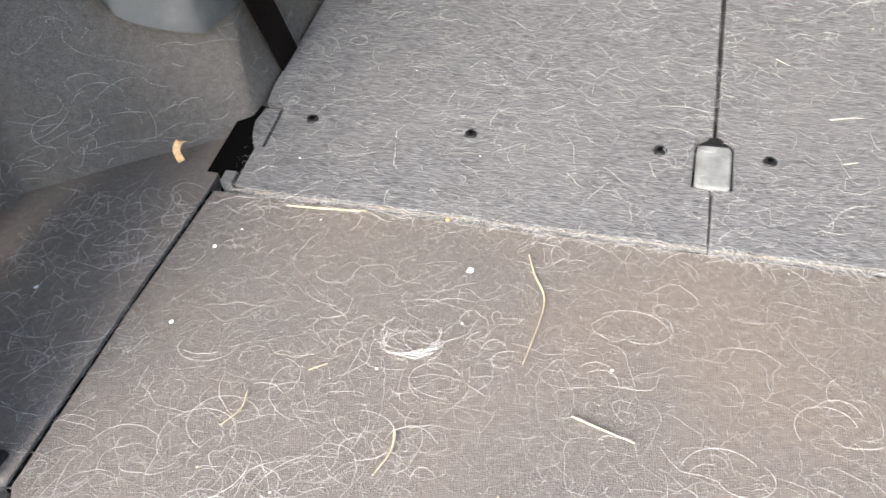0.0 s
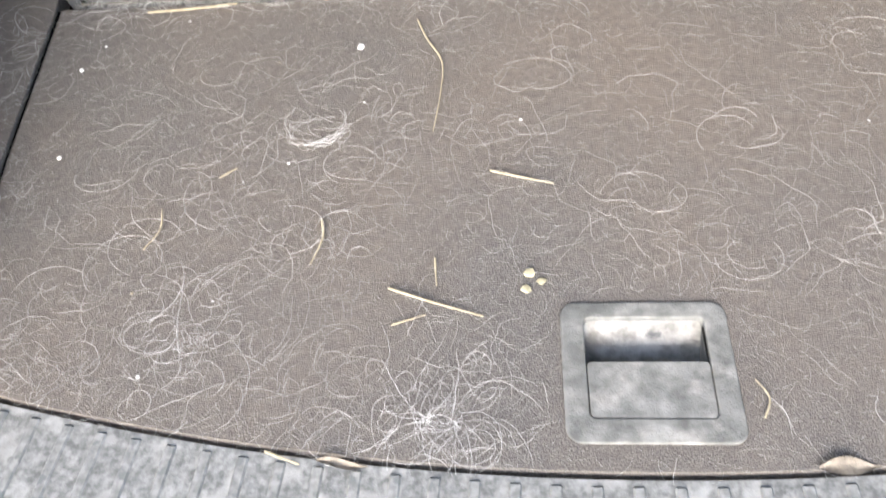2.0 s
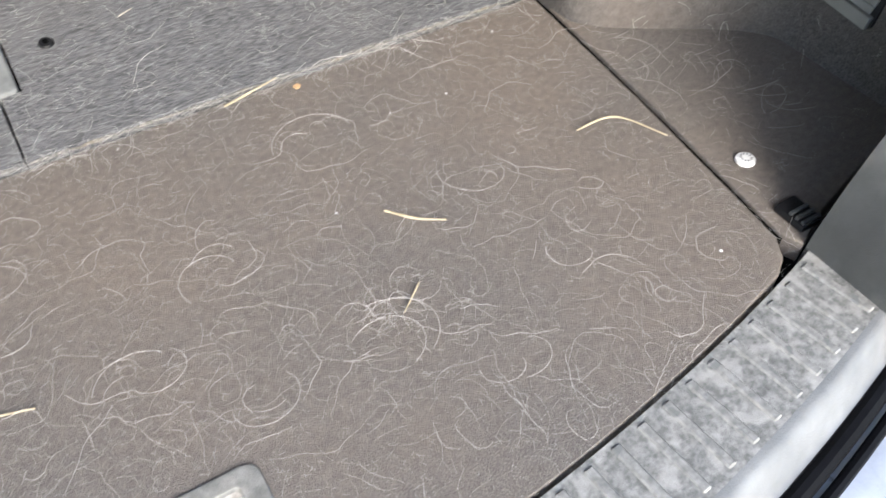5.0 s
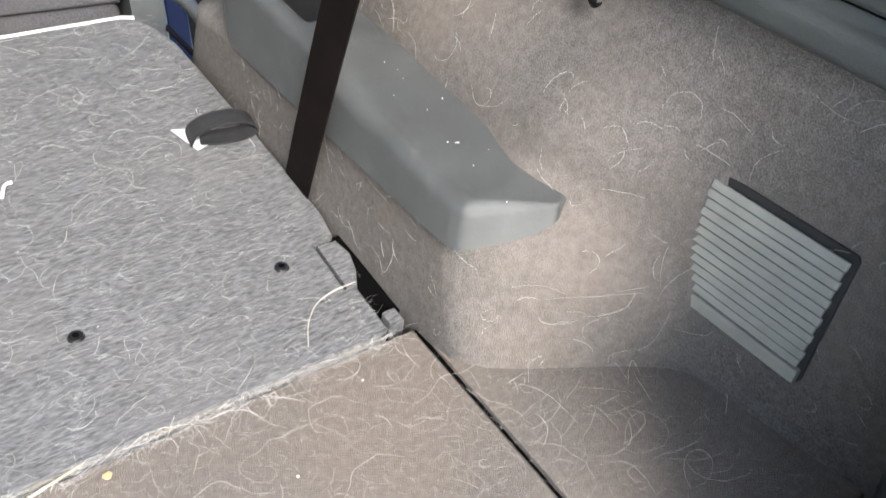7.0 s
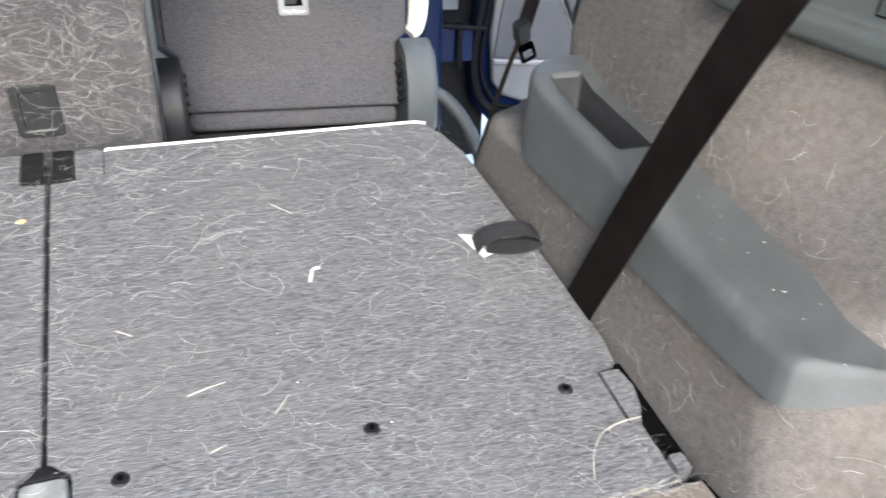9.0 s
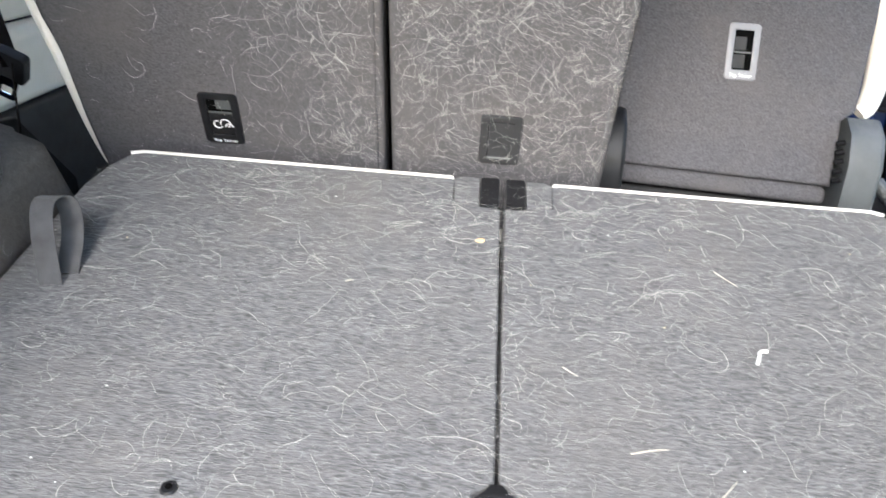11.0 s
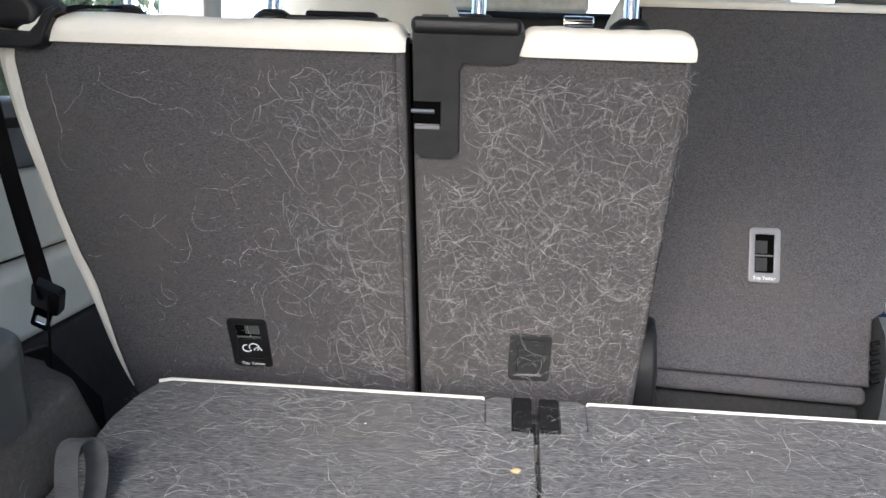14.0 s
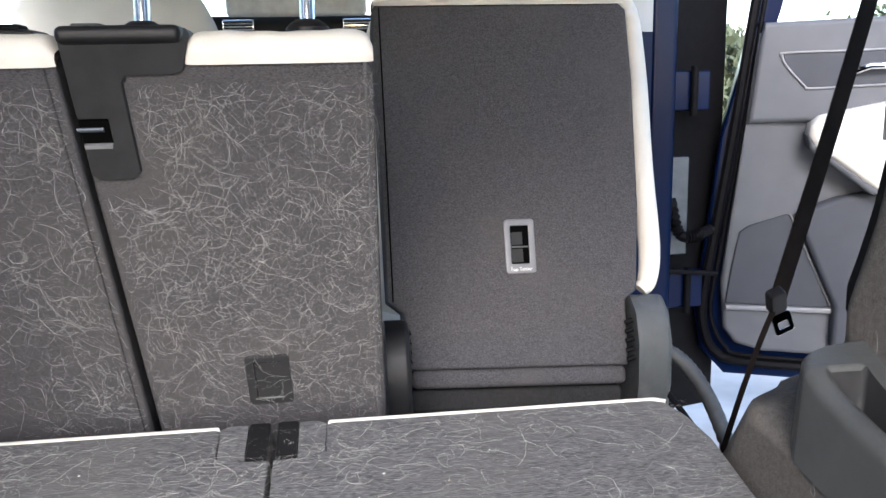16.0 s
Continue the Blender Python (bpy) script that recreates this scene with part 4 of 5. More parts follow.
o = [(0.094, 0.57), (0.081, 0.427), (0.056, 0.205), (0.043, 0.075), (0.052, D0 + 0.12), (0.08, D0 + 0.085), (0.14, D0 + 0.07), (0.98, D0 + 0.07), (0.98, 0.62), (0.10, 0.62)]
part("lower_trim", slab(o, 0.012, -0.02, DOOR, 0.012, None, 3), DOOR_TRIM, door, sharp=50)
part("upper_trim", slab([(0.083, 0.430), (0.98, 0.448), (0.98, 0.652), (0.108, 0.640), (0.100, 0.60)], 0.030, 0.0, DOOR, 0.012, None, 3), DOOR_TRIM, door)
part("speaker_panel", slab([(0.055, 0.027), (0.066, 0.12), (0.078, 0.190), (0.095, 0.205), (0.172, 0.233), (0.184, 0.230), (0.268, 0.038), (0.262, 0.027)], 0.019, 0.005, DOOR, 0.004), DOOR_DARK, door, "dark slate speaker panel")
part("panel_edge", tube([DOOR @ Vector(p) for p in ((0.180, 0.234, 0.021), (0.272, 0.034, 0.021))], 0.0022, 8), PLASTIC_LIGHT, door, "pale panel edge")
part("map_pocket", slab([(0.275, 0.034), (0.188, 0.232), (0.205, 0.248), (0.269, 0.274), (0.335, 0.288), (0.9, 0.31), (0.9, D0 + 0.10), (0.275, D0 + 0.10)], 0.040, 0.005, DOOR, 0.014, None, 3), DOOR_DARK, door, "dark map pocket")
part("trim_strip", slab([(0.058, 0.012), (0.30, 0.016), (0.30, 0.028), (0.056, 0.024)], 0.024, 0.0, DOOR, 0.004), PLASTIC_LIGHT, door, "pale lower strip")
part("armrest", slab([(0.203, 0.430), (0.200, 0.405), (0.212, 0.385), (0.330, 0.296), (0.36, 0.29), (0.95, 0.32), (0.95, 0.52), (0.345, 0.473), (0.222, 0.447)], 0.085, 0.0, DOOR, 0.018, None, 4), LEATHER, door, "cream leather armrest", sharp=60)
part("armrest_edge", slab([(0.196, 0.41), (0.204, 0.378), (0.325, 0.286), (0.36, 0.280), (0.335, 0.302), (0.222, 0.386), (0.212, 0.41)], 0.075, 0.0, DOOR, 0.008, None, 3), DOOR_TRIM, door)
grip = part("handle_recess", slab([(0.146, 0.573), (0.152, 0.552), (0.192, 0.508), (0.204, 0.504), (0.6, 0.512), (0.6, 0.580)], 0.0315, 0.0, DOOR, 0.003), DOOR_DARK, door)
pts = [DOOR @ Vector((p.x, p.y, 0.032)) for p in bend([(0.62, 0.581, 0), (0.30, 0.577, 0), (0.155, 0.576, 0), (0.145, 0.569, 0), (0.155, 0.548, 0), (0.191, 0.508, 0), (0.206, 0.502, 0), (0.35, 0.507, 0), (0.62, 0.513, 0)], 6)]
part("handle_trim", tube(pts, 0.0026, 8), PLASTIC_LIGHT, grip, "pale bright surround")
part("pull_handle", tube([DOOR @ Vector(p) for p in ((0.285, 0.535, 0.040), (0.31, 0.545, 0.050), (0.36, 0.545, 0.052), (0.45, 0.545, 0.05))], lambda t: 0.007, 10), CHROME, grip)
part("window_frame", slab([(0.085, 0.64), (0.135, 0.64), (0.16, 0.74), (0.24, 1.0), (0.9, 1.02), (0.9, 1.06), (0.20, 1.05), (0.11, 0.78)], -0.02, -0.09, DOOR, 0.006), PAINT, door)
part("pane", slab([(0.14, 0.64), (1.0, 0.64), (0.9, 1.02), (0.24, 1.0)], -0.05, -0.054, DOOR), GLASS, door).visible_shadow = False
# pillar with hinges
pillar = thing("door_pillar", "dark blue painted centre pillar with hinges and door cable", "car body", kind="structure")
part("pillar_post", slab(rounded(0.715, 1.30, 0.775, 1.42, 0.015), 1.0, -0.25, None, 0.0), PAINT, pillar)
part("pillar_trim", slab([(0.660, 1.27), (0.712, 1.285), (0.712, 1.44), (0.660, 1.40)], 0.62, -0.25, None, 0.0), PAINT, pillar)
part("pillar_trim_top", slab([(0.655, 1.27), (0.712, 1.285), (0.712, 1.44), (0.655, 1.40)], 1.0, 0.62, None, 0.0), HEADLINER, pillar)
part("jamb", slab([(0.776, 1.43), (0.96, 1.48), (0.96, 1.53), (0.70, 1.52), (0.70, 1.43)], 0.75, -0.25, None, 0.0), RUBBER, pillar)
for z in (0.02, 0.46):
    h = part("door_hinge", boxed((0.775, 1.385, z), (0.885, 1.418, z + 0.085), 0.006), PAINT, pillar)
    part("hinge_pin", tube([(0.845, 1.378, z - 0.01), (0.845, 1.378, z + 0.095)], 0.008, 10), RUBBER, h)
part("hinge_plate", boxed((0.80, 1.40, 0.14), (0.85, 1.425, 0.36), 0.004), SILVER, pillar)
part("check_strap", tube([(0.765, 1.36, 0.115), (0.91, 1.37, 0.10)], 0.006, 8), RUBBER, pillar)
part("wire_boot", tube(bend([(0.80, 1.38, 0.27), (0.81, 1.355, 0.20), (0.84, 1.35, 0.19), (0.89, 1.37, 0.20)], 12), lambda t: 0.012 + 0.0025 * math.sin(t * 120), 10), RUBBER, pillar)

# ---- cabin shell ----
def structure(name, bm, material, label, category, sharp=50):
    return tagged(part(name, bm, material, None, sharp=sharp), label, category, kind="structure")


structure("cabin_floor", boxed((-0.72, 0.60, -0.36), (0.72, 2.6, -0.33)), RUBBER, "dark carpeted cabin floor", "floor")
# added panel: its black replaces the shadow in the open void
structure("side_void_panel", slab([(0.50, -0.30), (0.86, -0.30), (0.80, 0.02), (0.66, 0.15), (0.56, 0.16), (0.50, 0.10)], -0.655, -0.665, Matrix(((0, 0, 1, 0), (1, 0, 0, 0), (0, 1, 0, 0), (0, 0, 0, 1))), 0.003), RUBBER, "black panel standing in for the shaded void between wheel arch and bench", "trim")
structure("sill_right", boxed((0.70, 0.56, -0.42), (0.80, 1.5, -0.24), 0.01), PAINT, "dark blue door sill", "car body")
# added black panel darkens the open space below the folded backs
structure("step_shade", boxed((-0.62, 0.604, -0.36), (0.62, 0.612, 0.05)), GAP, "black panel for the shade under the folded backs", "trim")
structure("ceiling", sheet(lambda u, v: (-0.62 + 1.24 * u, -0.42 + 2.7 * v, 0.99 - 0.05 * (2 * u - 1) ** 2 - 0.1 * (v - 0.35) ** 2), 16, 16), HEADLINER, "pale fabric headliner", "ceiling")
structure("roof", sheet(lambda u, v: (-0.70 + 1.4 * u, -0.48 + 2.8 * v, 1.03 - 0.05 * (2 * u - 1) ** 2 - 0.1 * (v - 0.35) ** 2), 16, 16), PAINT, "dark blue car roof", "car body")
tail = boxed((-0.68, 0, -0.03), (0.68, 1.0, 0.03), 0.02, Matrix.Translation((0, -0.46, 1.04)) @ Matrix.Rotation(radians(180 - 38), 4, "X") @ Matrix.Rotation(radians(180), 4, "Y"))
structure("tailgate", tail, PAINT, "raised dark blue tailgate", "tailgate")
for sx in (-1, 1):
    structure("body_side", mirror(boxed((0.76, -0.42, -0.4), (0.80, 0.52, 0.56), 0.01), sx), PAINT, "dark blue rear body side", "car body")
    structure("rear_pillar", mirror(slab([(0.61, -0.46), (0.76, -0.42), (0.76, -0.22), (0.70, -0.2), (0.62, -0.36)], 0.98, 0.3, None, 0), sx), HEADLINER, "pale rear pillar trim", "pillar")
    structure("middle_pillar", mirror(slab([(0.66, 0.42), (0.78, 0.42), (0.78, 0.55), (0.70, 0.55)], 0.98, 0.45, None, 0), sx), HEADLINER, "pale side pillar trim", "pillar")
    structure("front_pillar", mirror(slab([(0.62, 2.2), (0.72, 2.15), (0.74, 2.25), (0.64, 2.3)], 0.98, 0.2, None, 0), sx), HEADLINER, "pale windscreen pillar", "pillar")
    pane = structure("quarter_window", mirror(boxed((0.745, -0.2, 0.56), (0.749, 0.43, 0.95)), sx), TINT, "unseen side window, tinted to cut the side light", "window")
# closed left door
ldoor = thing("car_door", "closed rear door with cream leather panel and grey trim", "car door")
part("shell", boxed((-0.84, 0.55, -0.40), (-0.80, 1.45, 0.47), 0.01), PAINT, ldoor)
part("upper_trim", boxed((-0.80, 0.56, 0.37), (-0.765, 1.42, 0.475), 0.012, None, 3), DOOR_TRIM, ldoor)
part("belt_line", boxed((-0.797, 0.56, 0.43), (-0.76, 1.42, 0.445), 0.004), RUBBER, ldoor)
part("leather_panel", boxed((-0.80, 0.56, 0.235), (-0.772, 1.42, 0.367), 0.012, None, 3), LEATHER, ldoor, "cream leather door panel")
part("armrest", boxed((-0.80, 0.60, 0.115), (-0.742, 1.40, 0.232), 0.02, None, 4), LEATHER, ldoor, "cream leather armrest")
part("lower_trim", boxed((-0.80, 0.56, -0.36), (-0.752, 1.42, 0.112), 0.012, None, 3), PLASTIC_SOFT, ldoor)
pane = part("pane", boxed((-0.812, 0.56, 0.475), (-0.808, 1.42, 0.95)), GLASS, ldoor)
pane.visible_shadow = False
lp = thing("door_pillar", "pale trimmed centre pillar with dark edge", "pillar", kind="structure")
part("trim", boxed((-0.80, 1.40, -0.3), (-0.70, 1.52, 0.98), 0.015), HEADLINER, lp)
structure("front_door_left", boxed((-0.82, 1.52, -0.36), (-0.76, 2.4, 0.47), 0.015), DOOR_DARK, "closed front door with dark trim", "car door")
structure("front_door_right", boxed((0.76, 1.52, -0.36), (0.82, 2.4, 0.47), 0.015), DOOR_DARK, "closed front door with dark trim", "car door")

# added black backing hides the cream behind and gives the gap its shade
structure("bench_gap_shade", boxed((-0.162, -0.001, -0.043), (-0.143, tl - 0.01, -0.038), 0, BENCH), GAP, "black panel for the shade in the gap between the seat backs", "trim")
# cushion of the upright bench, tipped seat base
structure("bench_cushion", boxed((-0.58, 0.74, -0.18), (0.125, 1.18, 0.02), 0.05, None, 4), LEATHER, "cream leather bench cushion", "seat")
tip_base = thing("seat_rail_box", "black seat frame and rails under the tipped seat", "seat frame")
part("frame", boxed((0.19, 0.92, -0.22), (0.53, 1.30, 0.0), 0.03, None, 3), RUBBER, tip_base)


# ---- front of the cabin ----
def front_seat(x):
    s = thing("front_seat", "cream leather front seat with rounded back", "seat", "front seats")

    def back(u, v):
        a, b = u * math.pi, v * 2 * math.pi
        w, d, h = 0.262, 0.075, 0.44
        sx, cx = math.copysign(abs(math.cos(b)) ** 0.6, math.cos(b)), math.sin(b)
        ring = max(0.0, math.sin(a)) ** 0.45
        z = 0.33 + h * math.copysign(abs(math.cos(a)) ** 0.8, math.cos(a))
        return (x + w * sx * ring * (1 - 0.12 * smooth(0.4, 0.7, z)), 1.58 + d * math.copysign(abs(cx) ** 0.8, cx) * ring - 0.28 * (z - 0.33), z)
    part("backrest", sheet(back, 24, 32), LEATHER, s, sharp=80, even=False)
    part("cushion", boxed((x - 0.25, 1.62, -0.2), (x + 0.25, 2.05, 0.0), 0.06, None, 4), LEATHER, s, sharp=60)
    for dx in (-0.07, 0.07):
        part("headrest_post", tube([(x + dx, 1.47, 0.74), (x + dx, 1.45, 0.84)], 0.007, 10), CHROME, s)
    part("headrest", boxed((x - 0.13, 1.40, 0.82), (x + 0.13, 1.50, 0.95), 0.04, None, 4), LEATHER, s, sharp=60)


front_seat(-0.36)
front_seat(0.36)
dash = thing("dashboard", "black dashboard with pale lower trim and air vents", "dashboard")
part("top", boxed((-0.74, 2.1, 0.58), (0.74, 2.62, 0.735), 0.03, None, 4), PLASTIC_DARK, dash)
part("pale_band", boxed((-0.74, 2.09, 0.36), (0.74, 2.5, 0.58), 0.03, None, 3), LEATHER, dash)
part("centre_panel", boxed((-0.215, 2.07, 0.728), (0.175, 2.10, 0.86), 0.014, None, 4), PIPING, dash, "pale centre panel above the vents")
for x in (-0.185, 0.15):
    v = part("vent", boxed((x - 0.045, 2.085, 0.69), (x + 0.045, 2.105, 0.722), 0.006), CHROME, dash)
    for i in range(3):
        part("vent_slat", boxed((x - 0.040, 2.078, 0.696 + 0.008 * i), (x + 0.040, 2.09, 0.700 + 0.008 * i)), PLASTIC_DARK, v)
wind = structure("windscreen", sheet(lambda u, v: (-0.68 + 1.36 * u, 2.75 - 0.5 * v - 0.08 * (2 * u - 1) ** 2, 0.70 + 0.26 * v), 10, 6), GLASS, "slanting windscreen glass", "window")
wind.visible_shadow = False
structure("bonnet", boxed((-0.8, 2.6, 0.28), (0.8, 3.6, 0.42), 0.06, None, 4), PAINT, "dark blue bonnet", "car body")

# ---- outside ----
structure("ground", boxed((-60, -60, -0.80), (60, 60, -0.76)), PAVING, "pale paved driveway reaching into the distance", "ground")
structure("lawn", boxed((2.7, -40, -0.762), (60, 60, -0.745)), LAWN, "green lawn beyond the driveway", "lawn")


def hedge(x0, y0, x1, y1, height, seed):
    rnd = random.Random(seed)
    bm = bmesh.new()
    n = int(math.hypot(x1 - x0, y1 - y0) * 900)
    for i in range(n):
        t = rnd.random()
        h = height * (0.85 + 0.25 * noise.noise(Vector((t * 14, seed, 0))))
        p = Vector((x0 + (x1 - x0) * t, y0 + (y1 - y0) * t, -0.75 + h * rnd.random() ** 0.7)) + Vector((rnd.gauss(0, 0.28), rnd.gauss(0, 0.28), 0))
        q = Euler((rnd.uniform(0, 6), rnd.uniform(0, 6), rnd.uniform(0, 6))).to_matrix()
        s = rnd.uniform(0.09, 0.2)
        vs = [bm.verts.new(p + q @ Vector(c) * s) for c in ((-0.5, 0, 0), (0, -0.35, 0.1), (0.7, 0, 0), (0, 0.35, 0.1))]
        bm.faces.new(vs)
    ob = part("hedge", bm, LEAF, None, even=False)
    return tagged(ob, "dense green hedge beside the driveway", "hedge", kind="stuff")


hedge(-4.5, -2, -4.5, 9, 2.5, 1)
hedge(9.0, 3, 9.0, 20, 2.7, 2)
hedge(-5, 9.5, 9, 9.5, 2.0, 3)

# ---- debris on the felt ----
def on_floor(x, y, h=0.0):
    return Vector((x, y, h))


def on_back(x, y, h=0.0):
    return BACK @ Vector((x, y / CB, h))


def on_bench(x, z, h=0.0):
    return BENCH @ Vector((x, z / CL, h + 0.0005))


def on_side(sx):
    def f(y, z, h=0.0):
        return Vector((sx * (trim_x(y, z, sx) - h), y, z))
    return f


def hairs(name, label, place, spots, seed, material, length=(0.03, 0.11), radius=(0.0001, 0.0003), curl=1.0, wave=0.0, lift=0.003, keep=None, aim=None, n=12, spin=0.55):
    """Many thin hairs that lie and arch over a surface; spots() gives a start."""
    rnd = random.Random(seed)
    verts, faces = [], []
    for u, v in spots(rnd):
        L = length[0] + (length[1] - length[0]) * rnd.random() ** 1.9
        th = rnd.uniform(0, 2 * math.pi) if aim is None else aim + rnd.gauss(0, spin) + (math.pi if rnd.random() < 0.5 else 0)
        bendiness = rnd.gauss(0, 1) * curl * 9.0 / max(0.3, L / 0.05)
        change = rnd.gauss(0, 1) * curl * 40
        ph, kw = rnd.uniform(0, 6), rnd.uniform(140, 320)
        hi = lift * rnd.random() ** 3
        r = 0.7 * (radius[0] + (radius[1] - radius[0]) * rnd.random() ** 2.5)
        line = []
        a, b = u, v
        kinks = [rnd.gauss(0, 0.10) for _ in range(n)]
        for i in range(n):
            t = i / (n - 1)
            s = L * t
            ang = th + bendiness * s * 4 + change * s * s * 8 + wave * math.sin(ph + kw * s) + kinks[i] * curl
            a += math.cos(ang) * L / (n - 1)
            b += math.sin(ang) * L / (n - 1)
            if keep and not keep(a, b):
                break
            line.append(place(a, b, 0.0006 + hi * math.sin(math.pi * t) + 0.0004 * rnd.random()))
        if len(line) < 4:
            continue
        base = len(verts)
        m = len(line)
        for i, p in enumerate(line):
            d = line[min(i + 1, m - 1)] - line[max(i - 1, 0)]
            side = Vector((-d.y, d.x, 0.3 * d.x)) if abs(d.z) < 0.8 * d.length else Vector((-d.z, 0, d.x))
            side = side.normalized() if side.length > 1e-9 else Vector((1, 0, 0))
            up = d.cross(side).normalized()
            rr = r * (0.45 + 0.55 * math.sin(math.pi * min(0.97, max(0.06, i / (m - 1)))))
            verts += [p + side * rr, p - side * rr * 0.5 + up * rr * 0.87, p - side * rr * 0.5 - up * rr * 0.87]
        for i in range(m - 1):
            for k in range(3):
                a0, a1 = base + 3 * i + k, base + 3 * i + (k + 1) % 3
                faces.append((a0, a1, a1 + 3, a0 + 3))
    me = bpy.data.meshes.new(name)
    me.from_pydata(verts, [], faces)
    me.polygons.foreach_set("use_smooth", [True] * len(faces))
    me.materials.append(material)
    return tagged(new(name, me), label, "hair", kind="stuff")


def spread(n, u0, u1, v0, v1, weight=None):
    def gen(rnd):
        made = 0
        while made < n:
            u, v = rnd.uniform(u0, u1), rnd.uniform(v0, v1)
            if weight is None or rnd.random() < weight(u, v):
                made += 1
                yield u, v
    return gen


def patchy(scale, low, seed):
    return lambda u, v: min(1.0, max(low, 0.5 + 1.3 * noise.noise(Vector((u * scale, v * scale, seed)))))


def clumps(centres, n, size):
    def gen(rnd):
        for u, v in centres:
            for _ in range(n):
                yield u + rnd.gauss(0, size), v + rnd.gauss(0, size)
    return gen


def floor_keep(a, b):
    return abs(a) < 0.66 and edge_y(a) - 0.004 < b < -0.002 and not (HX[0] - .004 < a < HX[1] + .004 and HY0 - .004 < b < HY1 + .004) and (abs(a) < 0.5 or b > -0.33)


def back_keep(a, b):
    return abs(a) < 0.498 and 0.002 < b < 0.596


wf = lambda u, v: (0.35 + 0.65 * smooth(-0.05, -0.42, v) * smooth(0.25, -0.3, u)) * patchy(9, 0.25, 1)(u, v) + 0.12
hairs("floor_hair", "long pale animal hairs strewn over the load floor", on_floor, spread(820, -0.5, 0.5, -0.45, -0.005, wf), 11, HAIR, (0.02, 0.085), (0.00008, 0.00024), curl=1.1, wave=0.3, lift=0.006, keep=floor_keep)
hairs("floor_hair", "fine short pale hairs worked into the load floor", on_floor, spread(2100, -0.64, 0.64, -0.45, -0.005, wf), 12, HAIR_FINE, (0.006, 0.045), (0.00008, 0.00015), 1.2, keep=floor_keep)
hairs("floor_hair", "tangled clumps of pale hair near the sill", on_floor, clumps([(-0.14, -0.42), (-0.30, -0.35), (-0.31, -0.40), (-0.22, -0.30), (-0.40, -0.39), (-0.12, -0.40), (-0.30, -0.27), (-0.14, -0.17), (0.21, -0.30), (0.36, -0.37)], 26, 0.024), 13, HAIR, (0.02, 0.08), curl=1.4, lift=0.009, keep=floor_keep)


bm = bmesh.new()
rnd = random.Random(5)
for k in range(26):
    main = k < 9
    r = 0.029 + rnd.gauss(0, 0.0022 if main else 0.009)
    a0 = rnd.gauss(262, 16) if main else rnd.uniform(20, 330)
    a1 = a0 + (rnd.uniform(60, 115) if main else rnd.uniform(50, 130))
    ox, oy = rnd.gauss(-0.237, 0.002 if main else 0.012), rnd.gauss(-0.170, 0.002 if main else 0.010)
    tube([(ox + r * math.cos(radians(a)) + rnd.gauss(0, .0006), oy + 0.8 * r * math.sin(radians(a)) + rnd.gauss(0, .0006), 0.0015 + 0.003 * rnd.random()) for a in np.linspace(a0, a1, 14)], 0.00016 if main else 0.00011, 4, bm)
tagged(part("hair_tuft", bm, HAIR, None, even=False), "curled white tuft of hair on the load floor", "hair", kind="stuff")

hairs("floor_hair", "bright knot of white hair caught at the sill edge", on_floor, clumps([(-0.114, -0.430)], 46, 0.009), 51, HAIR_WHITE, (0.025, 0.075), (0.0001, 0.00026), curl=1.3, lift=0.010, keep=floor_keep)
hairs("floor_hair", "snarl of white hair on the load floor", on_floor, clumps([(-0.291, -0.371), (-0.300, -0.350), (-0.152, -0.418)], 16, 0.012), 52, HAIR_WHITE, (0.02, 0.07), (0.0001, 0.00022), curl=1.6, lift=0.008, keep=floor_keep)


def curl_ring(cx, cy, r, n, seed, flat=0.85):
    """A few hairs that lie in the same open ring."""
    rnd = random.Random(seed)
    bm = bmesh.new()
    for _ in range(n):
        a0, sweep, rr = rnd.uniform(0, 360), rnd.uniform(80, 250), r * rnd.uniform(0.75, 1.25)
        ox, oy, grow = cx + rnd.gauss(0, 0.3 * r), cy + rnd.gauss(0, 0.3 * r), rnd.uniform(-0.5, 0.8)
        pts = []
        for i in range(20):
            a, q = radians(a0 + sweep * i / 19), rr * (1 + grow * i / 19)
            pts.append((ox + q * math.cos(a), oy + flat * q * math.sin(a), 0.0012 + 0.003 * math.sin(math.pi * i / 19) * rnd.uniform(0.8, 1.0)))
        tube(pts, 0.00013, 4, bm)
    tagged(part("hair_ring", bm, HAIR, None, even=False), "open ring of pale hair lying on the load floor", "hair", kind="stuff")


for i, (cx, cy, r, n) in enumerate(((0.169, -0.312, 0.026, 3), (0.10, -0.19, 0.020, 2), (-0.242, -0.290, 0.020, 2), (-0.345, -0.300, 0.024, 2), (0.30, -0.20, 0.026, 2), (0.235, -0.365, 0.017, 2), (-0.06, -0.12, 0.022, 2),
                                    (-0.40, -0.22, 0.018, 2), (0.08, -0.30, 0.016, 2), (-0.19, -0.22, 0.024, 2), (0.33, -0.31, 0.021, 2), (0.02, -0.245, 0.022, 2), (-0.33, -0.11, 0.019, 2), (0.21, -0.10, 0.025, 2))):
    curl_ring(cx, cy, r, n, 200 + i)

hairs("seam_fray", "frayed pale fibres along the felt lip", on_floor, spread(2600, -0.485, 0.485, -0.006, 0.003), 53, HAIR_FINE, (0.004, 0.014), (0.0001, 0.0002), curl=1.5, lift=0.006, n=6)
hairs("seam_hair", "pale hairs and chaff caught along the felt lip", on_floor, spread(420, -0.49, 0.49, -0.012, 0.004), 14, HAIR, (0.01, 0.05), aim=0.0, curl=0.8, lift=0.008)
wb = patchy(7, 0.3, 3)
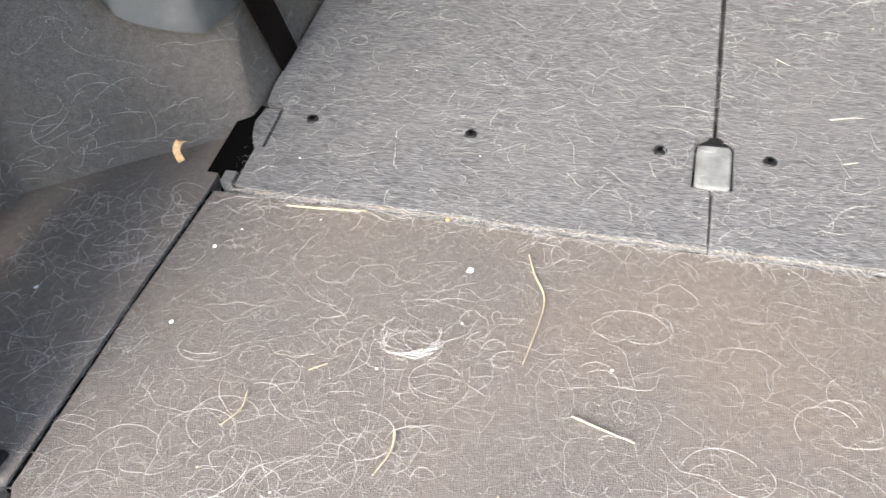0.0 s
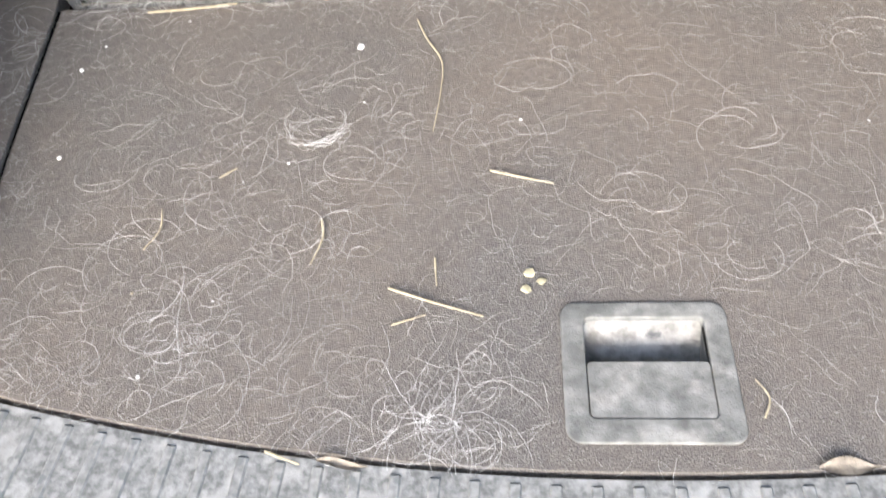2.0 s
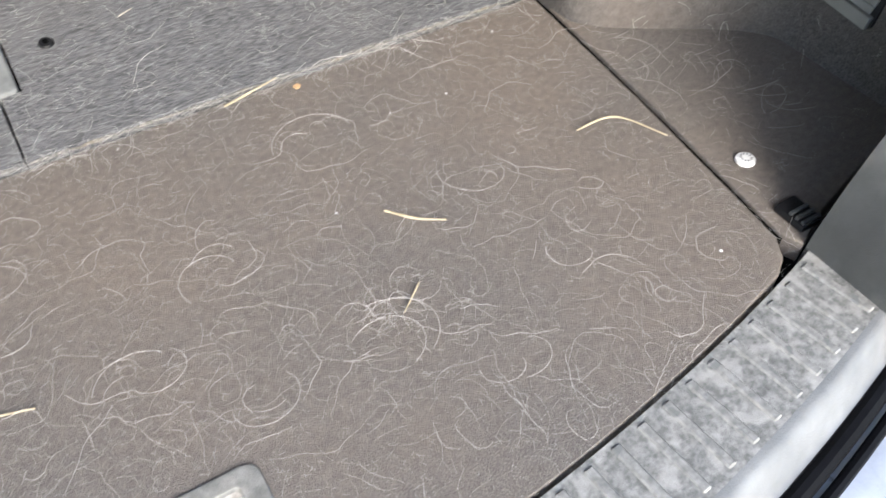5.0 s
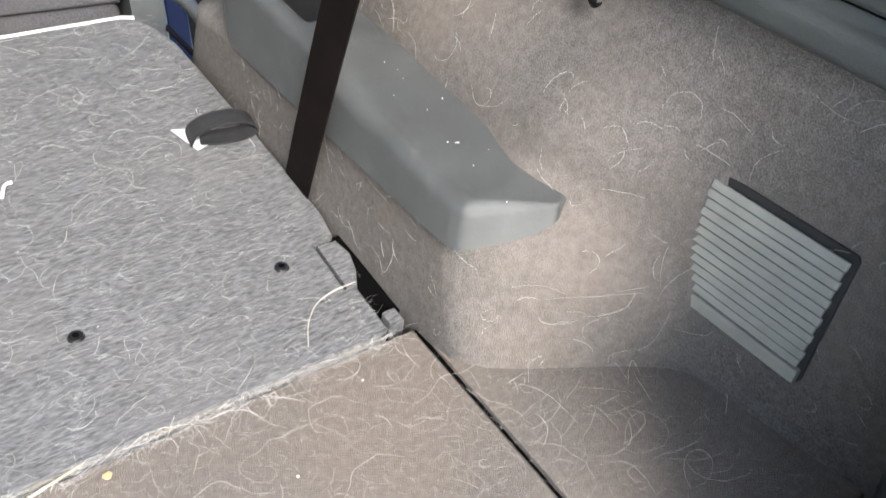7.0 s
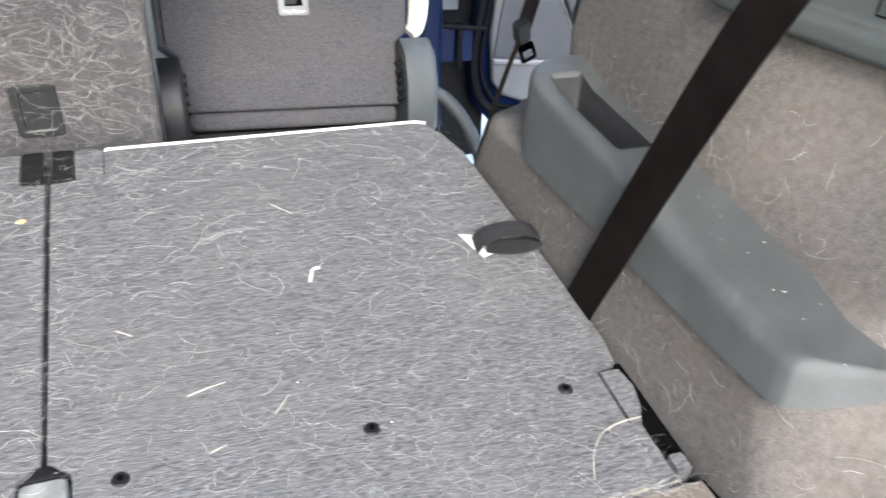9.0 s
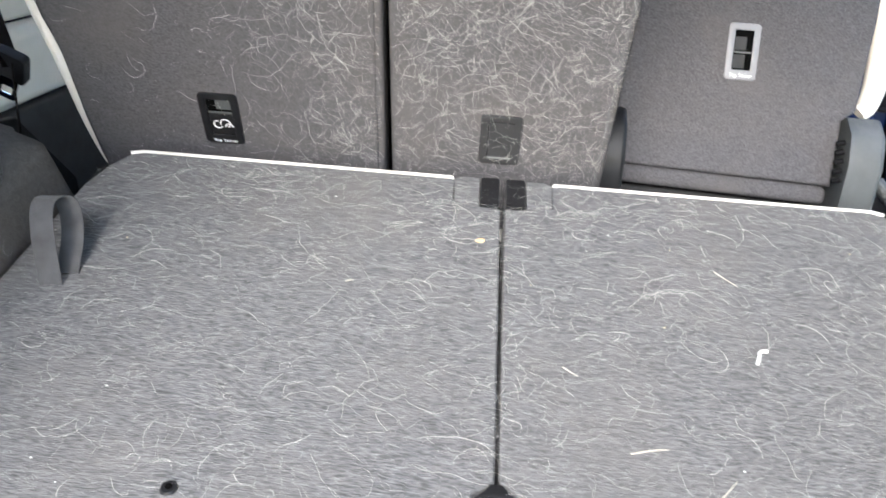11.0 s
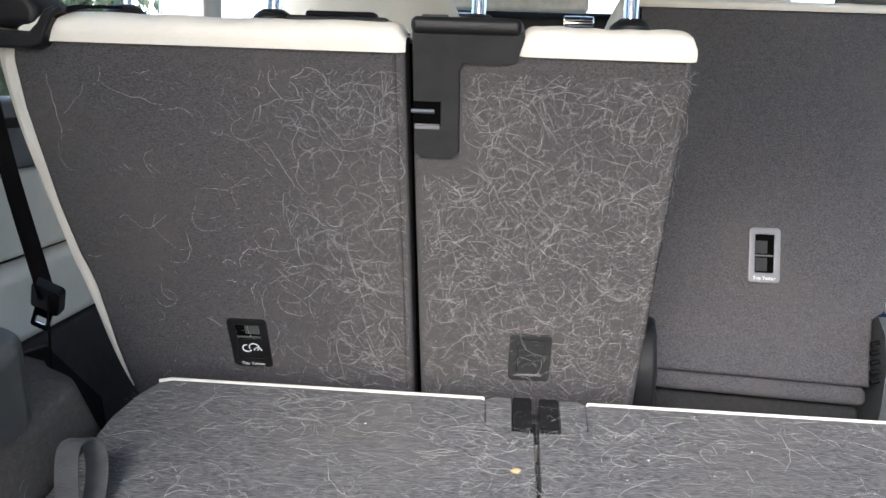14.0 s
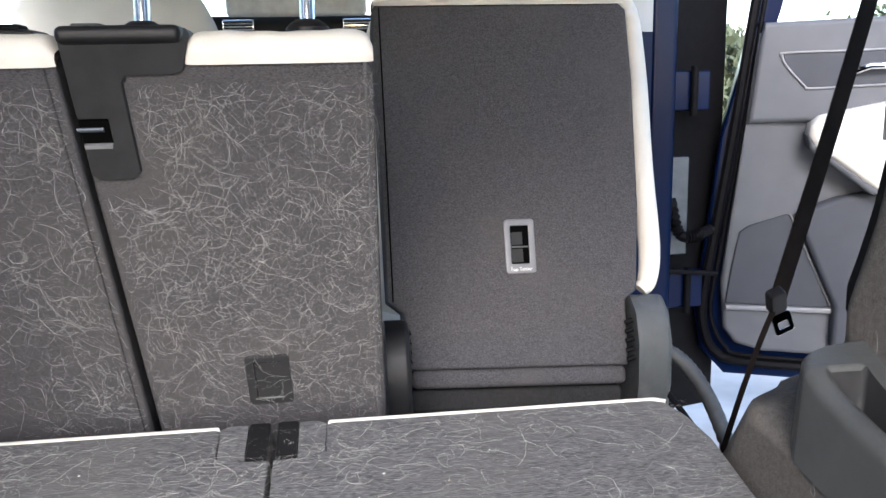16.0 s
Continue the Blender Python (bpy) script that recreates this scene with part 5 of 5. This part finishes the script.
hairs("back_hair", "fine pale hairs woven over the folded backs", on_back, spread(2200, -0.49, 0.49, 0.005, 0.59, wb), 15, HAIR_FINE, (0.008, 0.05), (0.00007, 0.00015), 0.8, 0.35, keep=back_keep, aim=0.0)
hairs("back_hair", "long pale hairs lying on the folded backs", on_back, spread(330, -0.49, 0.49, 0.02, 0.59, lambda u, v: 0.2 + 0.65 * smooth(0.2, 0.58, v)), 16, HAIR, (0.02, 0.08), (0.0001, 0.00024), 0.9, 0.2, 0.006, back_keep, 0.0)
hairs("back_hair", "curly pale hairs near the rear of the folded backs", on_back, spread(130, -0.48, 0.48, 0.01, 0.26), 25, HAIR, (0.02, 0.06), (0.0001, 0.00022), 1.2, 0.2, 0.005, back_keep)
hairs("back_hair", "tufts of pale hair near the front of the folded backs", on_back, clumps([(-0.30, 0.56), (-0.27, 0.565), (-0.08, 0.52), (-0.05, 0.50), (0.12, 0.56), (0.2, 0.55), (0.05, 0.55)], 34, 0.028), 17, HAIR, (0.015, 0.06), (0.0001, 0.00024), 1.3, 0.2, 0.006, back_keep, 0.0)
hairs("back_hair", "pale hairs bridging the gap between the folded backs", on_back, spread(90, -0.012, 0.012, 0.16, 0.53), 24, HAIR, (0.012, 0.04), (0.0001, 0.0002), 1.2, 0.3, 0.003, back_keep, 0.0)
bench_keep = lambda a, b: (-0.56 < a < -0.16 or -0.145 < a < 0.128) and 0.10 < b < 0.528 and not (a > -0.15 and a < -0.1 and b > 0.42)
wl = lambda u, v: smooth(-0.38, -0.17, u) * patchy(11, 0.25, 5)(u, v) + 0.02
hairs("bench_hair", "curly pale hairs clinging to the wide seat back", on_bench, spread(480, -0.55, -0.16, 0.11, 0.525, wl), 18, HAIR_WHITE, (0.015, 0.075), (0.00008, 0.00019), 1.2, 0.2, 0.006, bench_keep)
hairs("bench_hair", "dense curly pale hairs clinging to the centre seat back", on_bench, spread(1250, -0.145, 0.126, 0.11, 0.525, lambda u, v: 0.3 + 0.7 * smooth(0.12, 0.3, v) * patchy(12, 0.4, 6)(u, v)), 19, HAIR_WHITE, (0.012, 0.07), (0.00007, 0.00017), 1.2, 0.2, 0.006, bench_keep)
hairs("bench_hair", "short fuzz of pale hair on the seat backs", on_bench, spread(3200, -0.50, 0.126, 0.11, 0.525, lambda u, v: 0.05 + smooth(-0.42, -0.16, u)), 20, HAIR_FINE, (0.006, 0.025), (0.00007, 0.00013), 1.5, 0.3, 0.003, bench_keep)
hairs("bench_hair", "pale fuzz along the edge seam of the centre seat back", on_bench, spread(170, 0.119, 0.129, 0.12, 0.53), 23, HAIR, (0.006, 0.03), (0.00008, 0.00016), 1.0, 0.2, 0.004, lambda a, b: 0.112 < a < 0.131, 1.5)
for sx in (-1, 1):
    hairs("trim_hair", "few pale hairs clinging to the felt side trim", on_side(sx), spread(230, -0.32, 0.4, 0.01, 0.28), 21 + sx, HAIR_FINE, (0.01, 0.05), (0.00014, 0.00026), 1.0, lift=0.004, keep=lambda a, b: -0.33 < a < front_y(b) - 0.02 and 0.003 < b < 0.285)
    hairs("trim_hair", "pale hairs gathered at the foot of the side trim", lambda a, b, h, sx=sx: Vector((sx * a, b, h)), spread(130, 0.50, 0.65, -0.28, -0.03, lambda u, v: 0.3 + 0.7 * smooth(-0.2, -0.08, v)), 31 + sx, HAIR, (0.02, 0.07), (0.0001, 0.00024), 1.0, lift=0.02, keep=lambda a, b, sx=sx: 0.495 < a < trim_x(b, 0.0, sx) - 0.004 and b > -0.33)


hairs("trim_hair", "white hairs strewn over the foot of the felt side trim", on_side(-1), spread(170, -0.34, 0.06, 0.006, 0.11, lambda u, v: 1.0 - 0.7 * smooth(0.02, 0.11, v)), 61, HAIR_WHITE, (0.015, 0.06), (0.0001, 0.0002), 1.0, lift=0.004, keep=lambda a, b: -0.36 < a < 0.10 and 0.003 < b < 0.14)
hairs("trim_hair", "white hairs strewn over the side floor", lambda a, b, h: Vector((-a, b, h)), spread(110, 0.50, 0.65, -0.36, -0.03), 62, HAIR_WHITE, (0.015, 0.06), (0.0001, 0.0002), 1.0, lift=0.012, keep=lambda a, b: 0.495 < a < trim_x(b, 0.0, -1) - 0.004 and b > -0.38)
hairs("felt_fibre", "loose felt fibres standing out of the folded backs", on_back, spread(15000, -0.495, 0.495, 0.003, 0.595), 41, FIBRE, (0.004, 0.015), (0.00007, 0.00017), 0.6, keep=back_keep, aim=0.0, lift=0.002, n=6, spin=0.3)
hairs("felt_fibre", "loose felt fibres standing out of the load floor", on_floor, spread(9000, -0.5, 0.5, -0.455, -0.003), 42, HAIR_FINE, (0.003, 0.012), (0.00006, 0.00014), 1.2, keep=floor_keep, lift=0.002, n=6)


def stalk(points, r, material, name, label, h=0.0015):
    pts = bend([Vector((x, y, h + r)) for x, y in points], 4)
    return tagged(part(name, tube(pts, lambda t: 0.75 * r * (0.6 + 0.4 * math.sin(math.pi * min(1, t + 0.25))), 6), material), label, "straw", "loose straw")


for pts, r in (([(-0.162, -0.329), (-0.13, -0.341), (-0.097, -0.352)], 0.0013), ([(-0.158, -0.043), (-0.148, -0.07), (-0.134, -0.1), (-0.134, -0.14), (-0.138, -0.181)], 0.0011),
               ([(-0.093, -0.224), (-0.07, -0.231), (-0.046, -0.238)], 0.0012), ([(0.212, -0.275), (0.19, -0.293)], 0.0011), ([(-0.414, -0.017), (-0.37, -0.014), (-0.33, -0.009)], 0.0014),
               ([(0.166, -0.013), (0.20, -0.004), (0.235, 0.006)], 0.0014), ([(-0.216, -0.268), (-0.213, -0.285), (-0.219, -0.308)], 0.0013), ([(-0.34, -0.256), (-0.337, -0.275), (-0.345, -0.293)], 0.0010),
               ([(-0.131, -0.304), (-0.129, -0.327)], 0.0011), ([(0.411, -0.2), (0.44, -0.199), (0.456, -0.209), (0.472, -0.245)], 0.0014), ([(0.225, -0.199), (0.243, -0.22), (0.261, -0.232)], 0.0015),
               ([(0.07, -0.423), (0.075, -0.41), (0.069, -0.398)], 0.0010), ([(-0.302, -0.225), (-0.29, -0.215)], 0.0009), ([(-0.158, -0.358), (-0.135, -0.350)], 0.0008), ([(-0.228, -0.446), (-0.206, -0.454)], 0.0013)):
    stalk(pts, r, STRAW, "straw", "dry yellow straw stalk lying on the load floor")


for pts in (((0.486, 0.065), (0.462, 0.064), (0.441, 0.057), (0.424, 0.040), (0.412, 0.018)), ((0.111, 0.188), (0.128, 0.193), (0.144, 0.196)), ((0.178, 0.151), (0.194, 0.169)), ((0.121, 0.125), (0.135, 0.130)),
            ((0.059, 0.281), (0.072, 0.271)), ((0.232, 0.446), (0.252, 0.424)), ((-0.161, 0.377), (-0.153, 0.381))):
    q = bend([on_back(x, y, 0.002) for x, y in pts], 4)
    tagged(part("straw", tube(q, lambda t: 0.00055 * (0.6 + 0.4 * math.sin(math.pi * min(1, t + 0.25))), 6), DRY_STEM), "pale straw bit lying on the folded back", "straw", "loose straw")


def flake(x, y, z, size, seed, material, name, label, category="crumb"):
    rnd = random.Random(seed)
    bm = bmesh.new()
    bmesh.ops.create_icosphere(bm, subdivisions=1, radius=size)
    for v in bm.verts:
        v.co = Vector((v.co.x * rnd.uniform(0.6, 1.3), v.co.y * rnd.uniform(0.6, 1.2), v.co.z * rnd.uniform(0.3, 0.5)))
    bmesh.ops.transform(bm, matrix=Matrix.Translation((x, y, z + size * 0.25)) @ Matrix.Rotation(rnd.uniform(0, 3), 4, "Z"), verts=bm.verts)
    return tagged(part(name, bm, material, None, sharp=30, even=False), label, category)


for i, (dx, dy) in enumerate(((-0.066, -0.317), (-0.058, -0.324), (-0.068, -0.330))):
    flake(dx, dy, 0.001, 0.0042, i, GREEN, "dry_leaf", "pale curled dry leaf bit on the load floor", "leaf")
flake(-0.206, -0.076, 0.001, 0.004, 7, WHITE, "husk", "pale seed husk on the load floor")
flake(-0.455, -0.094, 0.001, 0.0026, 8, WHITE, "paper_bit", "white paper bit on the load floor")
flake(-0.441, -0.199, 0.001, 0.0024, 9, WHITE, "paper_bit", "white paper bit on the load floor")
flake(-0.588, -0.186, 0.001, 0.0024, 10, WHITE, "paper_bit", "white paper bit on the side floor")
DRY = mat("tan_dead_leaf", (0.24, 0.20, 0.155), 0.8, 0, 0.3, None, 200, 0.4, 400)
tagged(part("dead_leaf", sheet(lambda u, v: (0.094 + 0.034 * u, -0.4535 + 0.002 * u + 0.011 * (v - 0.5) * math.sin(math.pi * min(0.96, u + 0.05)), 0.0015 + 0.003 * abs(v - 0.5) + 0.002 * math.sin(5 * u)), 10, 4), DRY, None, sharp=70, even=False), "tan dead leaf lying at the sill edge", "leaf")
tagged(part("dead_leaf", sheet(lambda u, v: (-0.196 + 0.032 * u, -0.4515 - 0.004 * u + 0.006 * (v - 0.5) * math.sin(math.pi * min(0.96, u + 0.05)), 0.0015 + 0.004 * abs(v - 0.5) + 0.002 * math.sin(7 * u)), 10, 4), DRY, None, sharp=70, even=False), "curled brown leaf strip caught in the sill gap", "leaf")
flake(0.232, -0.020, 0.002, 0.004, 13, CRUMB, "crumb", "yellow crumb at the felt lip")
flake(-0.246, -0.006, 0.002, 0.003, 14, CRUMB, "crumb", "reddish crumb at the felt lip")
p = on_back(-0.024, 0.467, 0.001)
flake(p.x, p.y, p.z, 0.0055, 15, CRUMB, "crumb", "orange crumb on the folded back")
tagged(part("paper_scrap", ribbon([on_back(x, y, h) for x, y, h in ((0.2445, 0.307, 0.002), (0.2465, 0.312, 0.004), (0.2485, 0.317, 0.0045), (0.2495, 0.322, 0.003), (0.2535, 0.3245, 0.004), (0.258, 0.3235, 0.005))], (1, -0.5, 0), 0.0036, 0.0006), TAG, None, sharp=60, even=False), "curled white paper scrap on the folded back", "paper")
tagged(part("petal", ribbon(bend([(-0.560, 0.030, 0.008), (-0.566, 0.034, 0.018), (-0.563, 0.038, 0.027), (-0.556, 0.038, 0.029)], 5), (1, 0.3, 0), 0.008, 0.001), CRUMB), "curled tan petal resting against the felt side trim", "petal")
rnd = random.Random(31)
for i in range(16):
    y, s = rnd.uniform(-0.05, 0.19), rnd.uniform(0.0, 1.0)
    flake(0.547 + 0.036 * s, y - 0.02, 0.158 + 0.20 * (y - 0.02) + 0.010 * s, rnd.uniform(0.0005, 0.0011), 60 + i, WHITE, "speck", "tiny pale speck of dirt on the plastic armrest", "speck")
# loose white button
bm = bmesh.new()
for r, z in ((0.0085, 0.0015), (0.0062, 0.0027)):
    bmesh.ops.create_cone(bm, cap_ends=True, segments=24, radius1=r, radius2=r * 0.94, depth=0.0024, matrix=Matrix.Translation((0.5075, -0.3005, z)))
button = thing("button", "round white plastic button on the side floor", "button")
part("disc", bm, WHITE, button)
bm = bmesh.new()
for k in range(10):
    a = 2 * math.pi * k / 10
    box(bm, (-0.0009, -0.0006, 0.0038), (0.0009, 0.0006, 0.0042), 0, Matrix.Translation((0.5075 + 0.0044 * math.cos(a), -0.3005 + 0.0044 * math.sin(a), 0)) @ Matrix.Rotation(a, 4, "Z"))
part("relief", bm, HANDLE, button)
rnd = random.Random(77)
for i in range(40):
    x, y = rnd.uniform(-0.48, 0.48), rnd.uniform(-0.42, 0.58)
    if y > 0:
        p = on_back(x, y, 0.0006)
    else:
        if not floor_keep(x, y):
            continue
        p = on_floor(x, y, 0.0004)
    flake(p.x, p.y, p.z, rnd.uniform(0.0007, 0.0016), i, rnd.choice((WHITE, WHITE, STRAW)), "speck", "tiny pale speck of dirt on the felt", "speck")
